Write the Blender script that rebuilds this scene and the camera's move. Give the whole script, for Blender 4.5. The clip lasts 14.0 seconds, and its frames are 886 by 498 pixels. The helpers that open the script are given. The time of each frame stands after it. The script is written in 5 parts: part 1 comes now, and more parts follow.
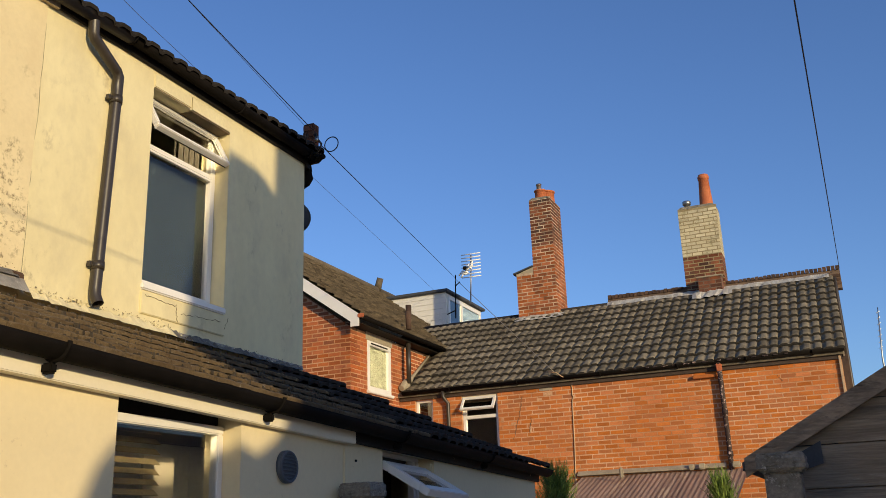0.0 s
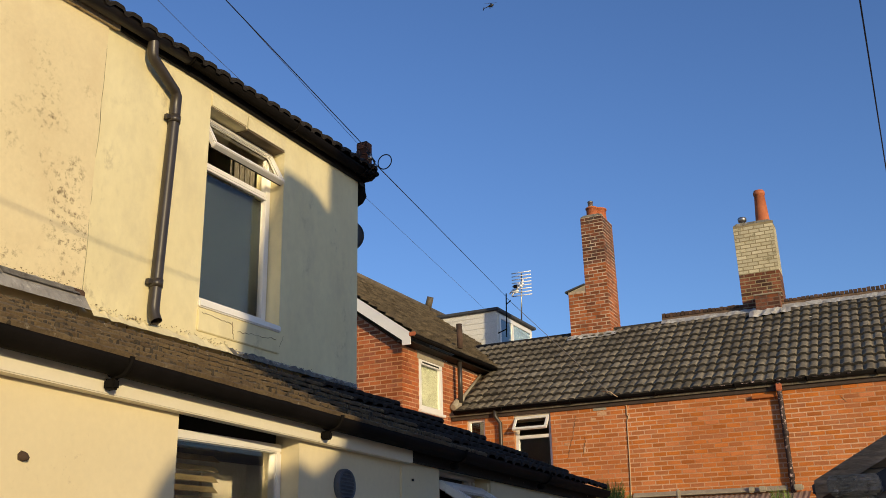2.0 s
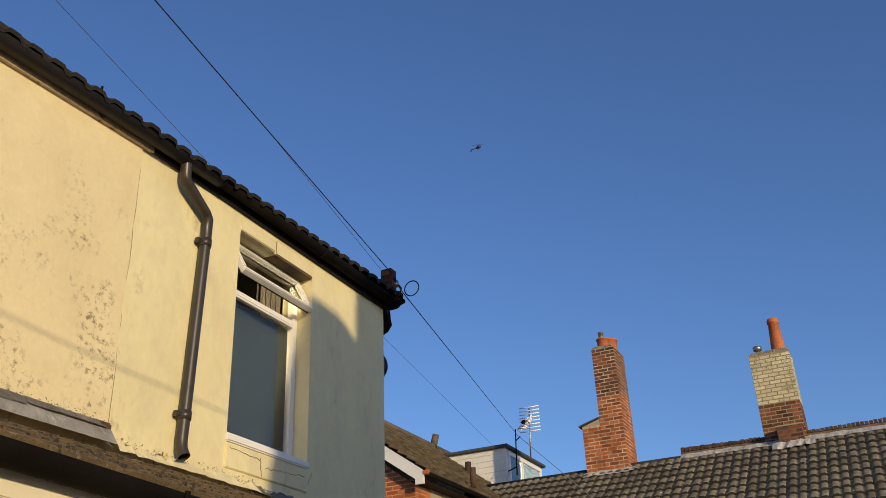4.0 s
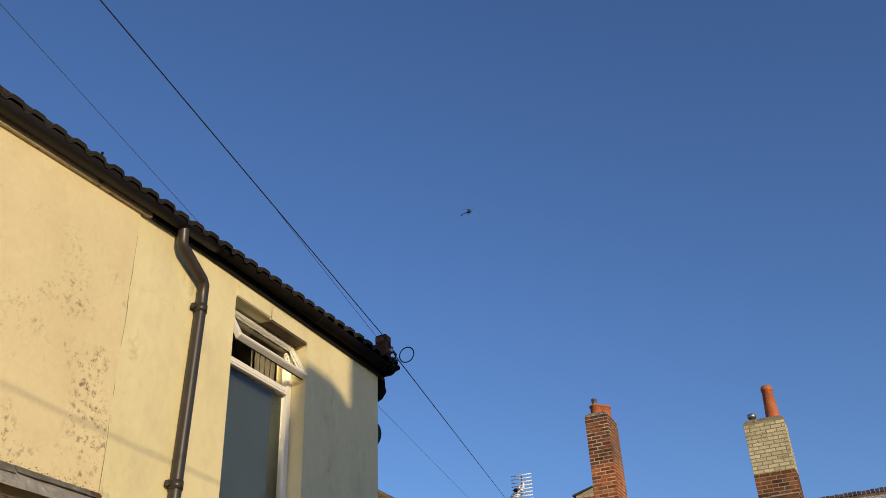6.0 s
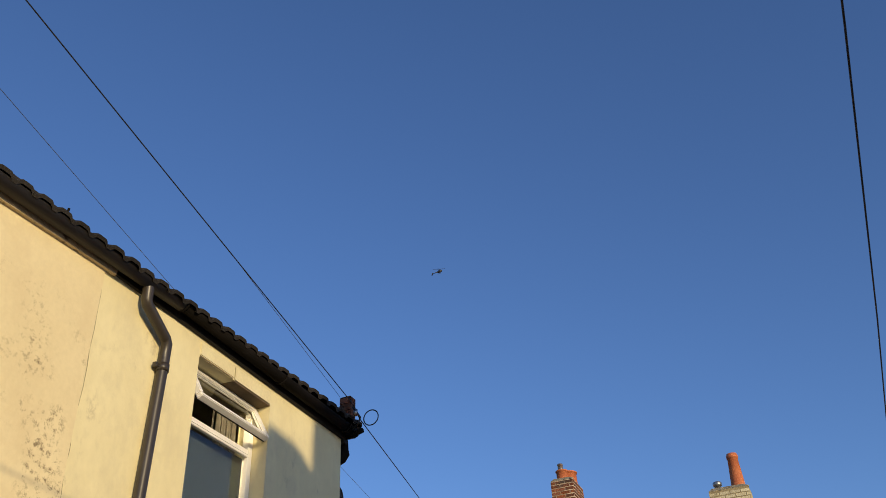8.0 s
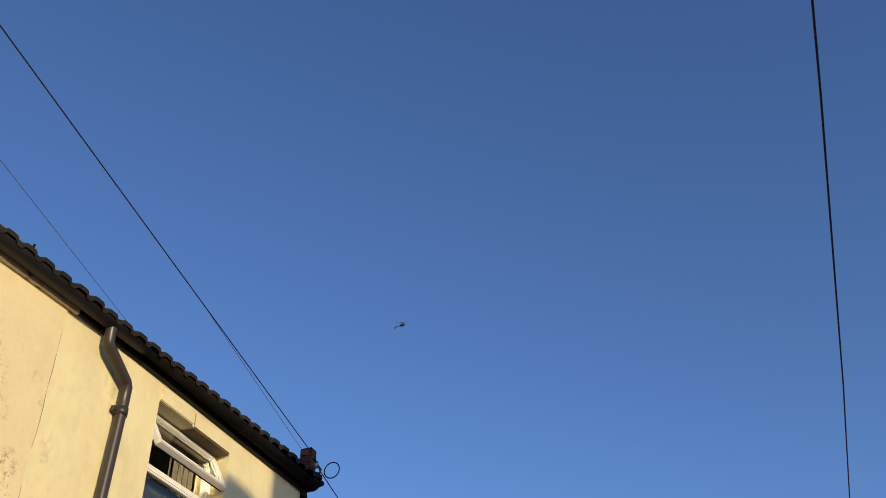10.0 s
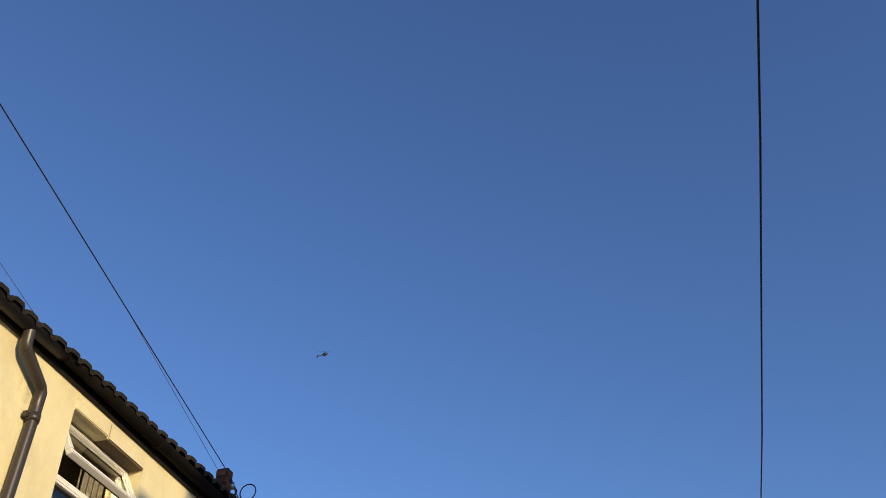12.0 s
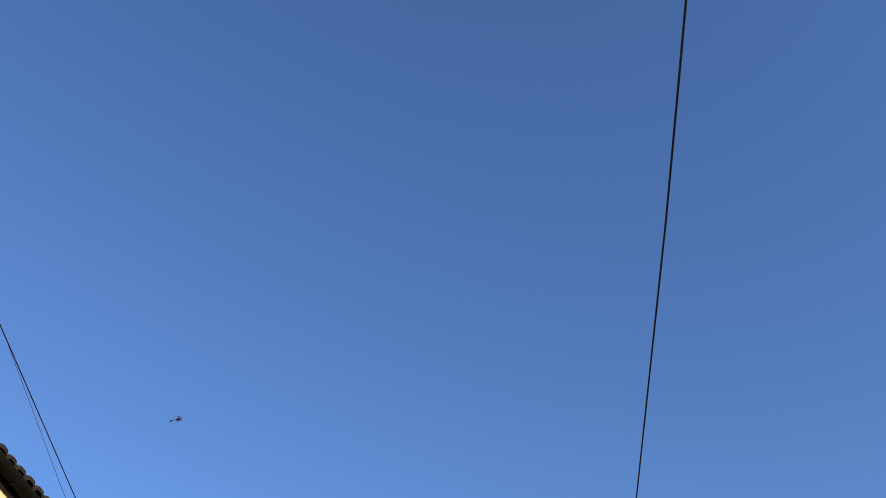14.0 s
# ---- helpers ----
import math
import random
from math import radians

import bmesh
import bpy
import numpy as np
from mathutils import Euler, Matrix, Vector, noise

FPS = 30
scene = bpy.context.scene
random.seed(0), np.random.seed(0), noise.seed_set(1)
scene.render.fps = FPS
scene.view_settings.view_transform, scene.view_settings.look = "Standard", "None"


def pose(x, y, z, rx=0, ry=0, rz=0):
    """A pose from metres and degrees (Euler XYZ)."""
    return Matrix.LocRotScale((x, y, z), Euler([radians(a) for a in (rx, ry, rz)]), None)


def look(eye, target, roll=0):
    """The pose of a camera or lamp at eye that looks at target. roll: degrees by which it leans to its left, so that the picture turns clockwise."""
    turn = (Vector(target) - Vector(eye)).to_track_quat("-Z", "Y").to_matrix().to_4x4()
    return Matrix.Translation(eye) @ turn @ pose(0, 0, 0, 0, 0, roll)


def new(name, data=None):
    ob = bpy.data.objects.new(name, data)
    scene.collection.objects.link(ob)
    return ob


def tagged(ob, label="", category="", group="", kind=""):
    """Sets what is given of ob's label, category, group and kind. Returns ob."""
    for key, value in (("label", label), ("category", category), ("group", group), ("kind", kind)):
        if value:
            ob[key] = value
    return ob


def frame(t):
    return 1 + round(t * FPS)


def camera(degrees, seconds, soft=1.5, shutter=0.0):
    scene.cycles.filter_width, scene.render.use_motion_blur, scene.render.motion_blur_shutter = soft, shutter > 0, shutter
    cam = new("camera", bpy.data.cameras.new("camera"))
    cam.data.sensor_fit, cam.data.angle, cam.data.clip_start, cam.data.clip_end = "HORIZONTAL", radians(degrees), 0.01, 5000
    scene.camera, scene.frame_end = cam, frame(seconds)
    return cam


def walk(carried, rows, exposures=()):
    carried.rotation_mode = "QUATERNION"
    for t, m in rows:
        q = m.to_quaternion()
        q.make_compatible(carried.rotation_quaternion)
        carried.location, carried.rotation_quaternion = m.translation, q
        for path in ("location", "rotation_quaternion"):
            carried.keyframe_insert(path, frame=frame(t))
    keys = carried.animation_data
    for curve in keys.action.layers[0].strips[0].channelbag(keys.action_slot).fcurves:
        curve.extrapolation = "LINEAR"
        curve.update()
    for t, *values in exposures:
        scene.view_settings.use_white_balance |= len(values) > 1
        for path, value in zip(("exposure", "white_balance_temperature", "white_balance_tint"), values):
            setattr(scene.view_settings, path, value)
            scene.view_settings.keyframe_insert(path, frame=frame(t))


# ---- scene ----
PATH = [
    (0, (4.703, -7.441, 1.706), (0.929, 1.330, 4.676), -2.09),
    (0.5, (4.694, -7.441, 1.695), (0.761, 1.265, 4.651), -2.22),
    (1, (4.679, -7.431, 1.693), (0.579, 1.195, 4.656), -1.94),
    (1.5, (4.683, -7.433, 1.698), (0.484, 1.129, 4.708), -1.57),
    (2, (4.621, -7.403, 1.709), (0.410, 1.089, 4.893), -1.40),
    (2.5, (4.475, -7.440, 1.729), (0.324, 0.968, 5.205), -1.45),
    (3, (4.404, -7.442, 1.739), (0.328, 0.839, 5.586), -1.66),
    (3.5, (4.301, -7.342, 1.736), (0.339, 0.810, 5.961), -2.06),
    (4, (4.137, -7.278, 1.745), (0.317, 0.766, 6.296), -2.49),
    (6.5, (4.091, -7.305, 1.778), (0.603, 0.447, 7.045), -2.59),
    (7, (4.098, -7.309, 1.783), (0.730, 0.395, 7.197), -2.66),
    (7.5, (4.096, -7.306, 1.773), (0.874, 0.350, 7.341), -2.84),
    (8, (4.129, -7.318, 1.786), (1.029, 0.306, 7.467), -2.67),
    (10.5, (4.061, -7.299, 1.801), (1.574, 0.141, 8.002), -1.63),
    (11, (4.091, -7.305, 1.832), (1.718, 0.145, 8.066), -0.88),
    (11.5, (4.057, -7.282, 1.805), (1.927, 0.178, 8.115), -1.15),
    (12, (3.999, -7.270, 1.755), (2.203, 0.196, 8.161), -1.87),
    (12.5, (3.927, -7.239, 1.671), (2.507, 0.173, 8.232), -2.69),
    (13, (3.860, -7.233, 1.632), (2.800, 0.105, 8.343), -3.07),
    (13.5, (3.801, -7.242, 1.599), (3.098, 0.001, 8.457), -3.31),
    (14, (3.793, -7.242, 1.600), (3.445, -0.097, 8.587), -3.47),
]
cam = camera(51.35, 14.0, soft=0.85)
walk(cam, [(t, look(eye, target, roll)) for t, eye, target, roll in PATH], [(0, -0.1), (2, -0.15), (3.5, -0.24), (7, -0.29), (8, -0.19), (11, -0.05), (12.5, 0.12), (14, 0.40)])

# ---- daylight: low evening sun from behind and the right ----
TO_SUN = Vector((0.78, -0.55, 0.187)).normalized()
world = bpy.data.worlds.new("world")
scene.world = world
world.use_nodes = True
sky = world.node_tree.nodes.new("ShaderNodeTexSky")
sky.sky_type = "NISHITA"
sky.sun_disc = False
sky.sun_elevation = math.asin(TO_SUN.z)
sky.sun_rotation = math.atan2(TO_SUN.x, TO_SUN.y)
sky.air_density, sky.dust_density, sky.ozone_density = 1.0, 0.8, 3.0
back = world.node_tree.nodes["Background"]
back.inputs[1].default_value = 0.14
clear = world.node_tree.nodes.new("ShaderNodeMix")
clear.data_type, clear.blend_type = "RGBA", "MULTIPLY"
clear.inputs["Factor"].default_value = 1.0
clear.inputs["B"].default_value = (0.96, 1.09, 1.43, 1)
world.node_tree.links.new(sky.outputs[0], clear.inputs["A"])
world.node_tree.links.new(clear.outputs["Result"], back.inputs[0])
sun = new("sun", bpy.data.lights.new("sun", "SUN"))
sun.data.energy, sun.data.angle, sun.data.color = 4.1, radians(0.55), (1.0, 0.78, 0.44)
sun.matrix_world = look(TO_SUN * 60, (0, 0, 0))


# ---- materials ----
def material(name, colour, rough=0.8, metal=0.0, second=None, scale=4.0, grain=60.0, bump=0.3, spread=0.0, stain=None, stain_scale=2.0, stain_at=0.6, detail=6.0, bump_dist=0.004, stretch=(1, 1, 1), spec=0.5, speckle=None, fine_dark=0.8, shift=0.0, stain_soft=0.12, damp=None):
    """Two-scale procedural paint: broad patches, fine grain, optional stains and a shift from piece to piece."""
    m = bpy.data.materials.new(name)
    m.use_nodes = True
    nt = m.node_tree
    b = nt.nodes["Principled BSDF"]
    b.inputs["Roughness"].default_value, b.inputs["Metallic"].default_value = rough, metal
    b.inputs["Specular IOR Level"].default_value = spec
    co = nt.nodes.new("ShaderNodeNewGeometry")
    mp = nt.nodes.new("ShaderNodeMapping")
    mp.inputs["Scale"].default_value = stretch
    mp.inputs["Location"].default_value = (0, 0, shift)
    nt.links.new(co.outputs["Position"], mp.inputs[0])

    def noise_tex(s, d=detail, r=0.6):
        n = nt.nodes.new("ShaderNodeTexNoise")
        n.inputs["Scale"].default_value, n.inputs["Detail"].default_value, n.inputs["Roughness"].default_value = s, d, r
        nt.links.new(mp.outputs[0], n.inputs["Vector"])
        return n.outputs["Fac"]

    def ramp(src, a, b2):
        r = nt.nodes.new("ShaderNodeMapRange")
        r.inputs["From Min"].default_value, r.inputs["From Max"].default_value = a, b2
        nt.links.new(src, r.inputs["Value"])
        return r.outputs[0]

    def mix(fac, c1, c2, mode="MIX"):
        x = nt.nodes.new("ShaderNodeMix")
        x.data_type, x.blend_type = "RGBA", mode
        for sock, v in ((x.inputs["Factor"], fac), (x.inputs["A"], c1), (x.inputs["B"], c2)):
            if isinstance(v, (int, float)):
                sock.default_value = v
            elif isinstance(v, tuple):
                sock.default_value = (*v, 1)
            else:
                nt.links.new(v, sock)
        return x.outputs["Result"]

    second = second or tuple(c * 0.8 for c in colour)
    col = mix(ramp(noise_tex(scale), 0.35, 0.65), colour, second)
    fine = noise_tex(grain, 3.0)
    col = mix(ramp(fine, 0.3, 0.75), col, mix(1.0, col, (fine_dark, fine_dark, fine_dark), "MULTIPLY"))
    if spread:
        ob = nt.nodes.new("ShaderNodeObjectInfo")
        add = nt.nodes.new("ShaderNodeMath")
        add.operation = "ADD"
        nt.links.new(ob.outputs["Random"], add.inputs[0])
        nt.links.new(co.outputs["Random Per Island"], add.inputs[1])
        fr = nt.nodes.new("ShaderNodeMath")
        fr.operation = "FRACT"
        nt.links.new(add.outputs[0], fr.inputs[0])
        dark = mix(1.0, col, tuple(1 - spread for _ in range(3)), "MULTIPLY")
        col = mix(fr.outputs[0], col, dark)
        fr2 = nt.nodes.new("ShaderNodeMath")
        fr2.operation = "MULTIPLY"
        fr2.inputs[1].default_value = 7.31
        nt.links.new(fr.outputs[0], fr2.inputs[0])
        fr3 = nt.nodes.new("ShaderNodeMath")
        fr3.operation = "FRACT"
        nt.links.new(fr2.outputs[0], fr3.inputs[0])
        hue = nt.nodes.new("ShaderNodeHueSaturation")
        nt.links.new(ramp(fr3.outputs[0], -0.5, 1.5), hue.inputs["Saturation"])
        hr = nt.nodes.new("ShaderNodeMapRange")
        hr.inputs["To Min"].default_value, hr.inputs["To Max"].default_value = 0.96, 1.06
        nt.links.new(fr3.outputs[0], hr.inputs["Value"])
        nt.links.new(hr.outputs[0], hue.inputs["Saturation"])
        nt.links.new(col, hue.inputs["Color"])
        col = hue.outputs[0]
    if stain:
        col = mix(ramp(noise_tex(stain_scale, 8.0, 0.7), stain_at, stain_at + stain_soft), col, stain)
    if speckle:
        c, broad, at, small, small_at = speckle
        both = nt.nodes.new("ShaderNodeMath")
        both.operation = "MULTIPLY"
        nt.links.new(ramp(noise_tex(broad, 3.0), at, at + 0.12), both.inputs[0])
        nt.links.new(ramp(noise_tex(small, 5.0, 0.75), small_at, small_at + 0.14), both.inputs[1])
        spots = both.outputs[0]
        if damp:
            sep = nt.nodes.new("ShaderNodeSeparateXYZ")
            nt.links.new(co.outputs["Position"], sep.inputs[0])
            wet = nt.nodes.new("ShaderNodeMath")
            wet.operation = "MULTIPLY"
            nt.links.new(spots, wet.inputs[0])
            nt.links.new(ramp(sep.outputs["Z"], damp[1], damp[0]), wet.inputs[1])
            spots = wet.outputs[0]
        col = mix(spots, col, c)
    nt.links.new(col, b.inputs["Base Color"])
    bp = nt.nodes.new("ShaderNodeBump")
    bp.inputs["Strength"].default_value, bp.inputs["Distance"].default_value = bump, bump_dist
    nt.links.new(fine, bp.inputs["Height"])
    nt.links.new(bp.outputs[0], b.inputs["Normal"])
    return m


CREAM = material("cream_render", (0.78, 0.695, 0.42), 0.9, scale=1.8, second=(0.72, 0.63, 0.37), grain=14, bump=0.35, bump_dist=0.006, fine_dark=0.93, stretch=(1, 1, 0.7), stain=(0.58, 0.505, 0.32), stain_scale=2.2, stain_at=0.50, stain_soft=0.30, speckle=((0.47, 0.40, 0.25), 2.0, 0.54, 7.0, 0.54))
PEACH = material("peach_render", (0.77, 0.655, 0.40), 0.9, scale=1.1, second=(0.71, 0.595, 0.355), grain=30, bump=0.16, fine_dark=0.93, stain=(0.66, 0.54, 0.32), stain_scale=1.8, stain_at=0.50, stain_soft=0.2, speckle=((0.24, 0.18, 0.10), 1.9, 0.47, 24.0, 0.515), shift=0.35, damp=(4.55, 5.05))
PALE = material("pale_render", (0.76, 0.66, 0.425), 0.9, scale=1.0, second=(0.71, 0.61, 0.385), grain=30, bump=0.1, fine_dark=0.95, stain=(0.64, 0.56, 0.38), stain_scale=1.5, stain_at=0.56, stain_soft=0.25, speckle=((0.46, 0.37, 0.24), 2.0, 0.55, 20.0, 0.60))
MOULD = material("mould", (0.20, 0.14, 0.06), 0.95, scale=8, grain=40)
LINTEL = material("lintel_paint", (0.76, 0.68, 0.42), 0.9, scale=3, second=(0.70, 0.61, 0.37), grain=40, fine_dark=0.88, bump=0.4, stain=(0.40, 0.33, 0.20), stain_scale=6, stain_at=0.64, stain_soft=0.2)
BRICK = material("orange_brick", (0.72, 0.235, 0.060), 0.9, scale=3.5, second=(0.60, 0.185, 0.050), grain=70, bump=0.5, spread=0.34, stain=(0.44, 0.155, 0.055), stain_scale=1.3, stain_at=0.56, stain_soft=0.22)
BRICK_RED = material("red_brick", (0.60, 0.175, 0.052), 0.9, scale=3.0, second=(0.44, 0.12, 0.045), grain=70, bump=0.4, spread=0.5, stain=(0.20, 0.075, 0.04), stain_scale=6.0, stain_at=0.60)
BRICK_SOOT = material("sooty_brick", (0.36, 0.115, 0.045), 0.92, scale=5, second=(0.19, 0.07, 0.04), grain=60, bump=0.6, spread=0.7, fine_dark=0.7, stain=(0.06, 0.045, 0.035), stain_scale=4.5, stain_at=0.52)
BRICK_CREAM = material("cream_brick", (0.74, 0.66, 0.43), 0.9, scale=3, second=(0.64, 0.56, 0.36), grain=60, bump=0.6, spread=0.25, fine_dark=0.8, stain=(0.22, 0.19, 0.10), stain_scale=5, stain_at=0.55)
BRICK_BROWN = material("brown_brick", (0.15, 0.082, 0.050), 0.92, scale=5, second=(0.085, 0.052, 0.036), grain=60, bump=0.5, spread=0.5, fine_dark=0.7, stain=(0.30, 0.21, 0.13), stain_scale=9, stain_at=0.64)
BRICK_STACK = material("old_stack_brick", (0.60, 0.175, 0.05), 0.92, scale=6, second=(0.42, 0.12, 0.042), grain=60, bump=0.6, spread=0.6, fine_dark=0.7, stain=(0.11, 0.06, 0.035), stain_scale=4.5, stain_at=0.57)
MORTAR = material("mortar", (0.78, 0.50, 0.305), 0.95, scale=0.9, second=(0.53, 0.245, 0.105), grain=30, fine_dark=0.7)
MORTAR_DARK = material("old_mortar", (0.78, 0.62, 0.44), 0.95, scale=3.5, second=(0.24, 0.15, 0.09), grain=50, stain=(0.10, 0.075, 0.055), stain_scale=4, stain_at=0.60)
MORTAR_CREAM = material("cream_mortar", (0.36, 0.29, 0.16), 0.95, scale=4, grain=50)
MORTAR_SOOT = material("sooty_mortar", (0.22, 0.145, 0.095), 0.95, scale=5, second=(0.11, 0.08, 0.06), grain=50)
TILE = material("concrete_tile", (0.33, 0.280, 0.198), 0.85, scale=6, second=(0.19, 0.162, 0.117), grain=40, bump=0.9, bump_dist=0.006, spread=0.42, spec=0.15, fine_dark=0.65, stain=(0.44, 0.385, 0.275), stain_scale=11, stain_at=0.63)
# near-black colour for the front ends of the cottage's roof tiles
TILE_END = material("dark_tile_end", (0.040, 0.034, 0.026), 0.9, scale=9, second=(0.022, 0.019, 0.015), grain=50, bump=0.6)
TILE_DARK = material("dark_tile", (0.034, 0.029, 0.025), 0.85, spec=0.25, scale=5, grain=45, bump=0.5, spread=0.3, stain=(0.11, 0.09, 0.06), stain_scale=8, stain_at=0.66)
TILE_MOSS = material("mossy_tile", (0.185, 0.130, 0.066), 0.95, scale=5, second=(0.115, 0.077, 0.040), grain=70, bump=0.7, bump_dist=0.010, spread=0.14, fine_dark=0.62, stain=(0.040, 0.029, 0.018), stain_scale=17, stain_at=0.60, stain_soft=0.12, speckle=((0.42, 0.38, 0.29), 6.0, 0.52, 20.0, 0.57))
TILE_BROWN = material("brown_tile", (0.25, 0.195, 0.125), 0.9, scale=5, second=(0.15, 0.115, 0.075), grain=30, bump=0.8, spread=0.5, fine_dark=0.7)
PLASTIC = material("black_plastic", (0.0075, 0.0065, 0.0055), 0.8, spec=0.06, scale=6, second=(0.012, 0.010, 0.009), grain=80, bump=0.1)
GREY_PLASTIC = material("weathered_plastic", (0.045, 0.038, 0.032), 0.6, spec=0.25, scale=6, second=(0.036, 0.03, 0.026), grain=80, bump=0.15)
PIPE = material("brown_pipe", (0.048, 0.039, 0.031), 0.38, scale=5, grain=60, bump=0.12)
BLACK_WOOD = material("black_board", (0.020, 0.017, 0.014), 0.7, spec=0.2, scale=7, grain=60, stain=(0.32, 0.25, 0.16), stain_scale=13, stain_at=0.65, stain_soft=0.05)
PEELED = material("peeling_board", (0.70, 0.57, 0.36), 0.8, scale=7, grain=40, fine_dark=0.7, bump=0.6, stain=(0.12, 0.085, 0.05), stain_scale=11, stain_at=0.55, stain_soft=0.06)
WHITE = material("white_paint", (0.80, 0.74, 0.58), 0.6, scale=2, second=(0.75, 0.685, 0.52), grain=50, bump=0.04, fine_dark=0.96, stain=(0.60, 0.53, 0.38), stain_scale=4, stain_at=0.66)
UPVC = material("white_plastic_frame", (0.82, 0.80, 0.76), 0.35, scale=3, second=(0.78, 0.755, 0.70), grain=60, bump=0.02, fine_dark=0.97)
LEAD = material("lead_flashing", (0.36, 0.34, 0.31), 0.55, scale=6, second=(0.24, 0.225, 0.205), grain=14, bump=1.0, bump_dist=0.02, stain=(0.66, 0.62, 0.54), stain_scale=9, stain_at=0.60, speckle=((0.10, 0.07, 0.045), 4.0, 0.52, 18.0, 0.56))
LEAD_OLD = material("peeling_lead", (0.16, 0.15, 0.13), 0.7, scale=9, second=(0.075, 0.07, 0.062), grain=30, bump=1.0, bump_dist=0.015, stain=(0.66, 0.62, 0.52), stain_scale=14, stain_at=0.62)
BRIGHT_LEAD = material("bright_flashing", (0.88, 0.85, 0.78), 0.6, scale=6, second=(0.74, 0.71, 0.64), grain=30, bump=0.4, fine_dark=0.9, stain=(0.30, 0.27, 0.22), stain_scale=7, stain_at=0.68)
CEMENT = material("cement", (0.42, 0.36, 0.26), 0.95, scale=6, second=(0.33, 0.28, 0.20), grain=35, bump=0.7, stain=(0.60, 0.54, 0.42), stain_scale=7, stain_at=0.60)
FLAKED = material("flaking_iron", (0.045, 0.026, 0.022), 0.7, scale=7, grain=60, stain=(0.62, 0.46, 0.40), stain_scale=20, stain_at=0.56, stain_soft=0.06)
CONCRETE = material("concrete", (0.34, 0.31, 0.25), 0.95, scale=9, second=(0.20, 0.18, 0.14), grain=45, bump=1.0, bump_dist=0.012, fine_dark=0.6, stain=(0.08, 0.075, 0.06), stain_scale=18, stain_at=0.58, speckle=((0.50, 0.47, 0.40), 9.0, 0.48, 30.0, 0.56))
TIMBER = material("weathered_timber", (0.45, 0.37, 0.265), 0.85, scale=3, second=(0.26, 0.205, 0.145), grain=18, bump=0.9, bump_dist=0.008, stretch=(0.35, 1, 5), spread=0.25, fine_dark=0.65, stain=(0.12, 0.098, 0.075), stain_scale=1.6, stain_at=0.57, speckle=((0.60, 0.55, 0.46), 1.2, 0.56, 5.0, 0.55))
DARK_TIMBER = material("rough_timber", (0.38, 0.295, 0.20), 0.9, scale=6, second=(0.17, 0.13, 0.09), grain=24, bump=1.0, bump_dist=0.012, stretch=(0.5, 1, 2), fine_dark=0.6, stain=(0.08, 0.062, 0.045), stain_scale=7, stain_at=0.58, speckle=((0.56, 0.51, 0.40), 3.0, 0.5, 12.0, 0.58))
FELT = material("roof_felt", (0.07, 0.075, 0.085), 0.8, scale=8, grain=80)
CORRUGATED = material("rusty_sheet", (0.66, 0.48, 0.375), 0.8, scale=2.0, second=(0.46, 0.32, 0.25), grain=30, bump=0.3, stretch=(1.5, 0.15, 0.15), stain=(0.86, 0.72, 0.54), stain_scale=2.2, stain_at=0.57, speckle=((0.86, 0.80, 0.70), 5.0, 0.5, 14.0, 0.64))
FASCIA_BROWN = material("brown_board", (0.075, 0.048, 0.032), 0.8, scale=5, second=(0.05, 0.032, 0.022), grain=40)
TERRACOTTA = material("terracotta", (0.55, 0.17, 0.065), 0.8, scale=5, second=(0.47, 0.13, 0.05), grain=50)
CRACK = material("crack", (0.20, 0.145, 0.085), 0.95, scale=8, second=(0.11, 0.08, 0.05), grain=60)
STEEL = material("galvanised_steel", (0.45, 0.45, 0.44), 0.4, 0.9, scale=8, grain=50)
ALUMINIUM = material("aluminium", (0.93, 0.93, 0.91), 0.5, 0.0, scale=8, second=(0.88, 0.88, 0.86), grain=50, fine_dark=0.95)
ROOM_PALE = material("pale_room_wall", (0.72, 0.70, 0.66), 0.9, scale=2, second=(0.66, 0.64, 0.60), grain=30)
# backing colour that carries the blue reflection of the dormer's glass
PANE_BLUE = material("blue_reflection_backing", (0.22, 0.30, 0.36), 0.8, scale=2, grain=30)
# soffit stains, with the shade under the lintel mixed into the brown
SOFFIT_STAIN_SHADE = material("stained_shaded_soffit", (0.20, 0.145, 0.080), 0.95, scale=5, second=(0.11, 0.08, 0.045), grain=35, stain=(0.50, 0.43, 0.26), stain_scale=4, stain_at=0.60)
DISH = material("dish_grey", (0.09, 0.108, 0.135), 0.5, scale=5, grain=50)
CABLE = material("cable_black", (0.012, 0.012, 0.014), 0.6, scale=5, grain=50)
CABLE_GREY = material("cable_grey", (0.10, 0.10, 0.11), 0.6, scale=5, grain=50)
CABLE_PALE = material("cable_pale", (0.36, 0.31, 0.24), 0.7, scale=5, grain=50)
CREAM_CABLE = material("painted_cable", (0.62, 0.42, 0.24), 0.7, scale=5, grain=50)
SLAT = material("blind_slat", (0.34, 0.27, 0.15), 0.6, scale=3, grain=40, bump=0.1)
CURTAIN = material("curtain", (0.60, 0.61, 0.46), 0.9, scale=3, second=(0.50, 0.51, 0.38), grain=30)
# pale colour of the panel added for the bright patch beside the blind
PALE_PANEL = material("pale_inner_panel", (0.62, 0.56, 0.43), 0.9, scale=1.5, second=(0.54, 0.49, 0.38), grain=30, fine_dark=0.95)
# near-black, faintly blue-green sheet close behind the upstairs pane
DARK_BACKING = material("dark_backing_sheet", (0.011, 0.021, 0.025), 0.9, scale=1.2, second=(0.008, 0.015, 0.018), grain=30)
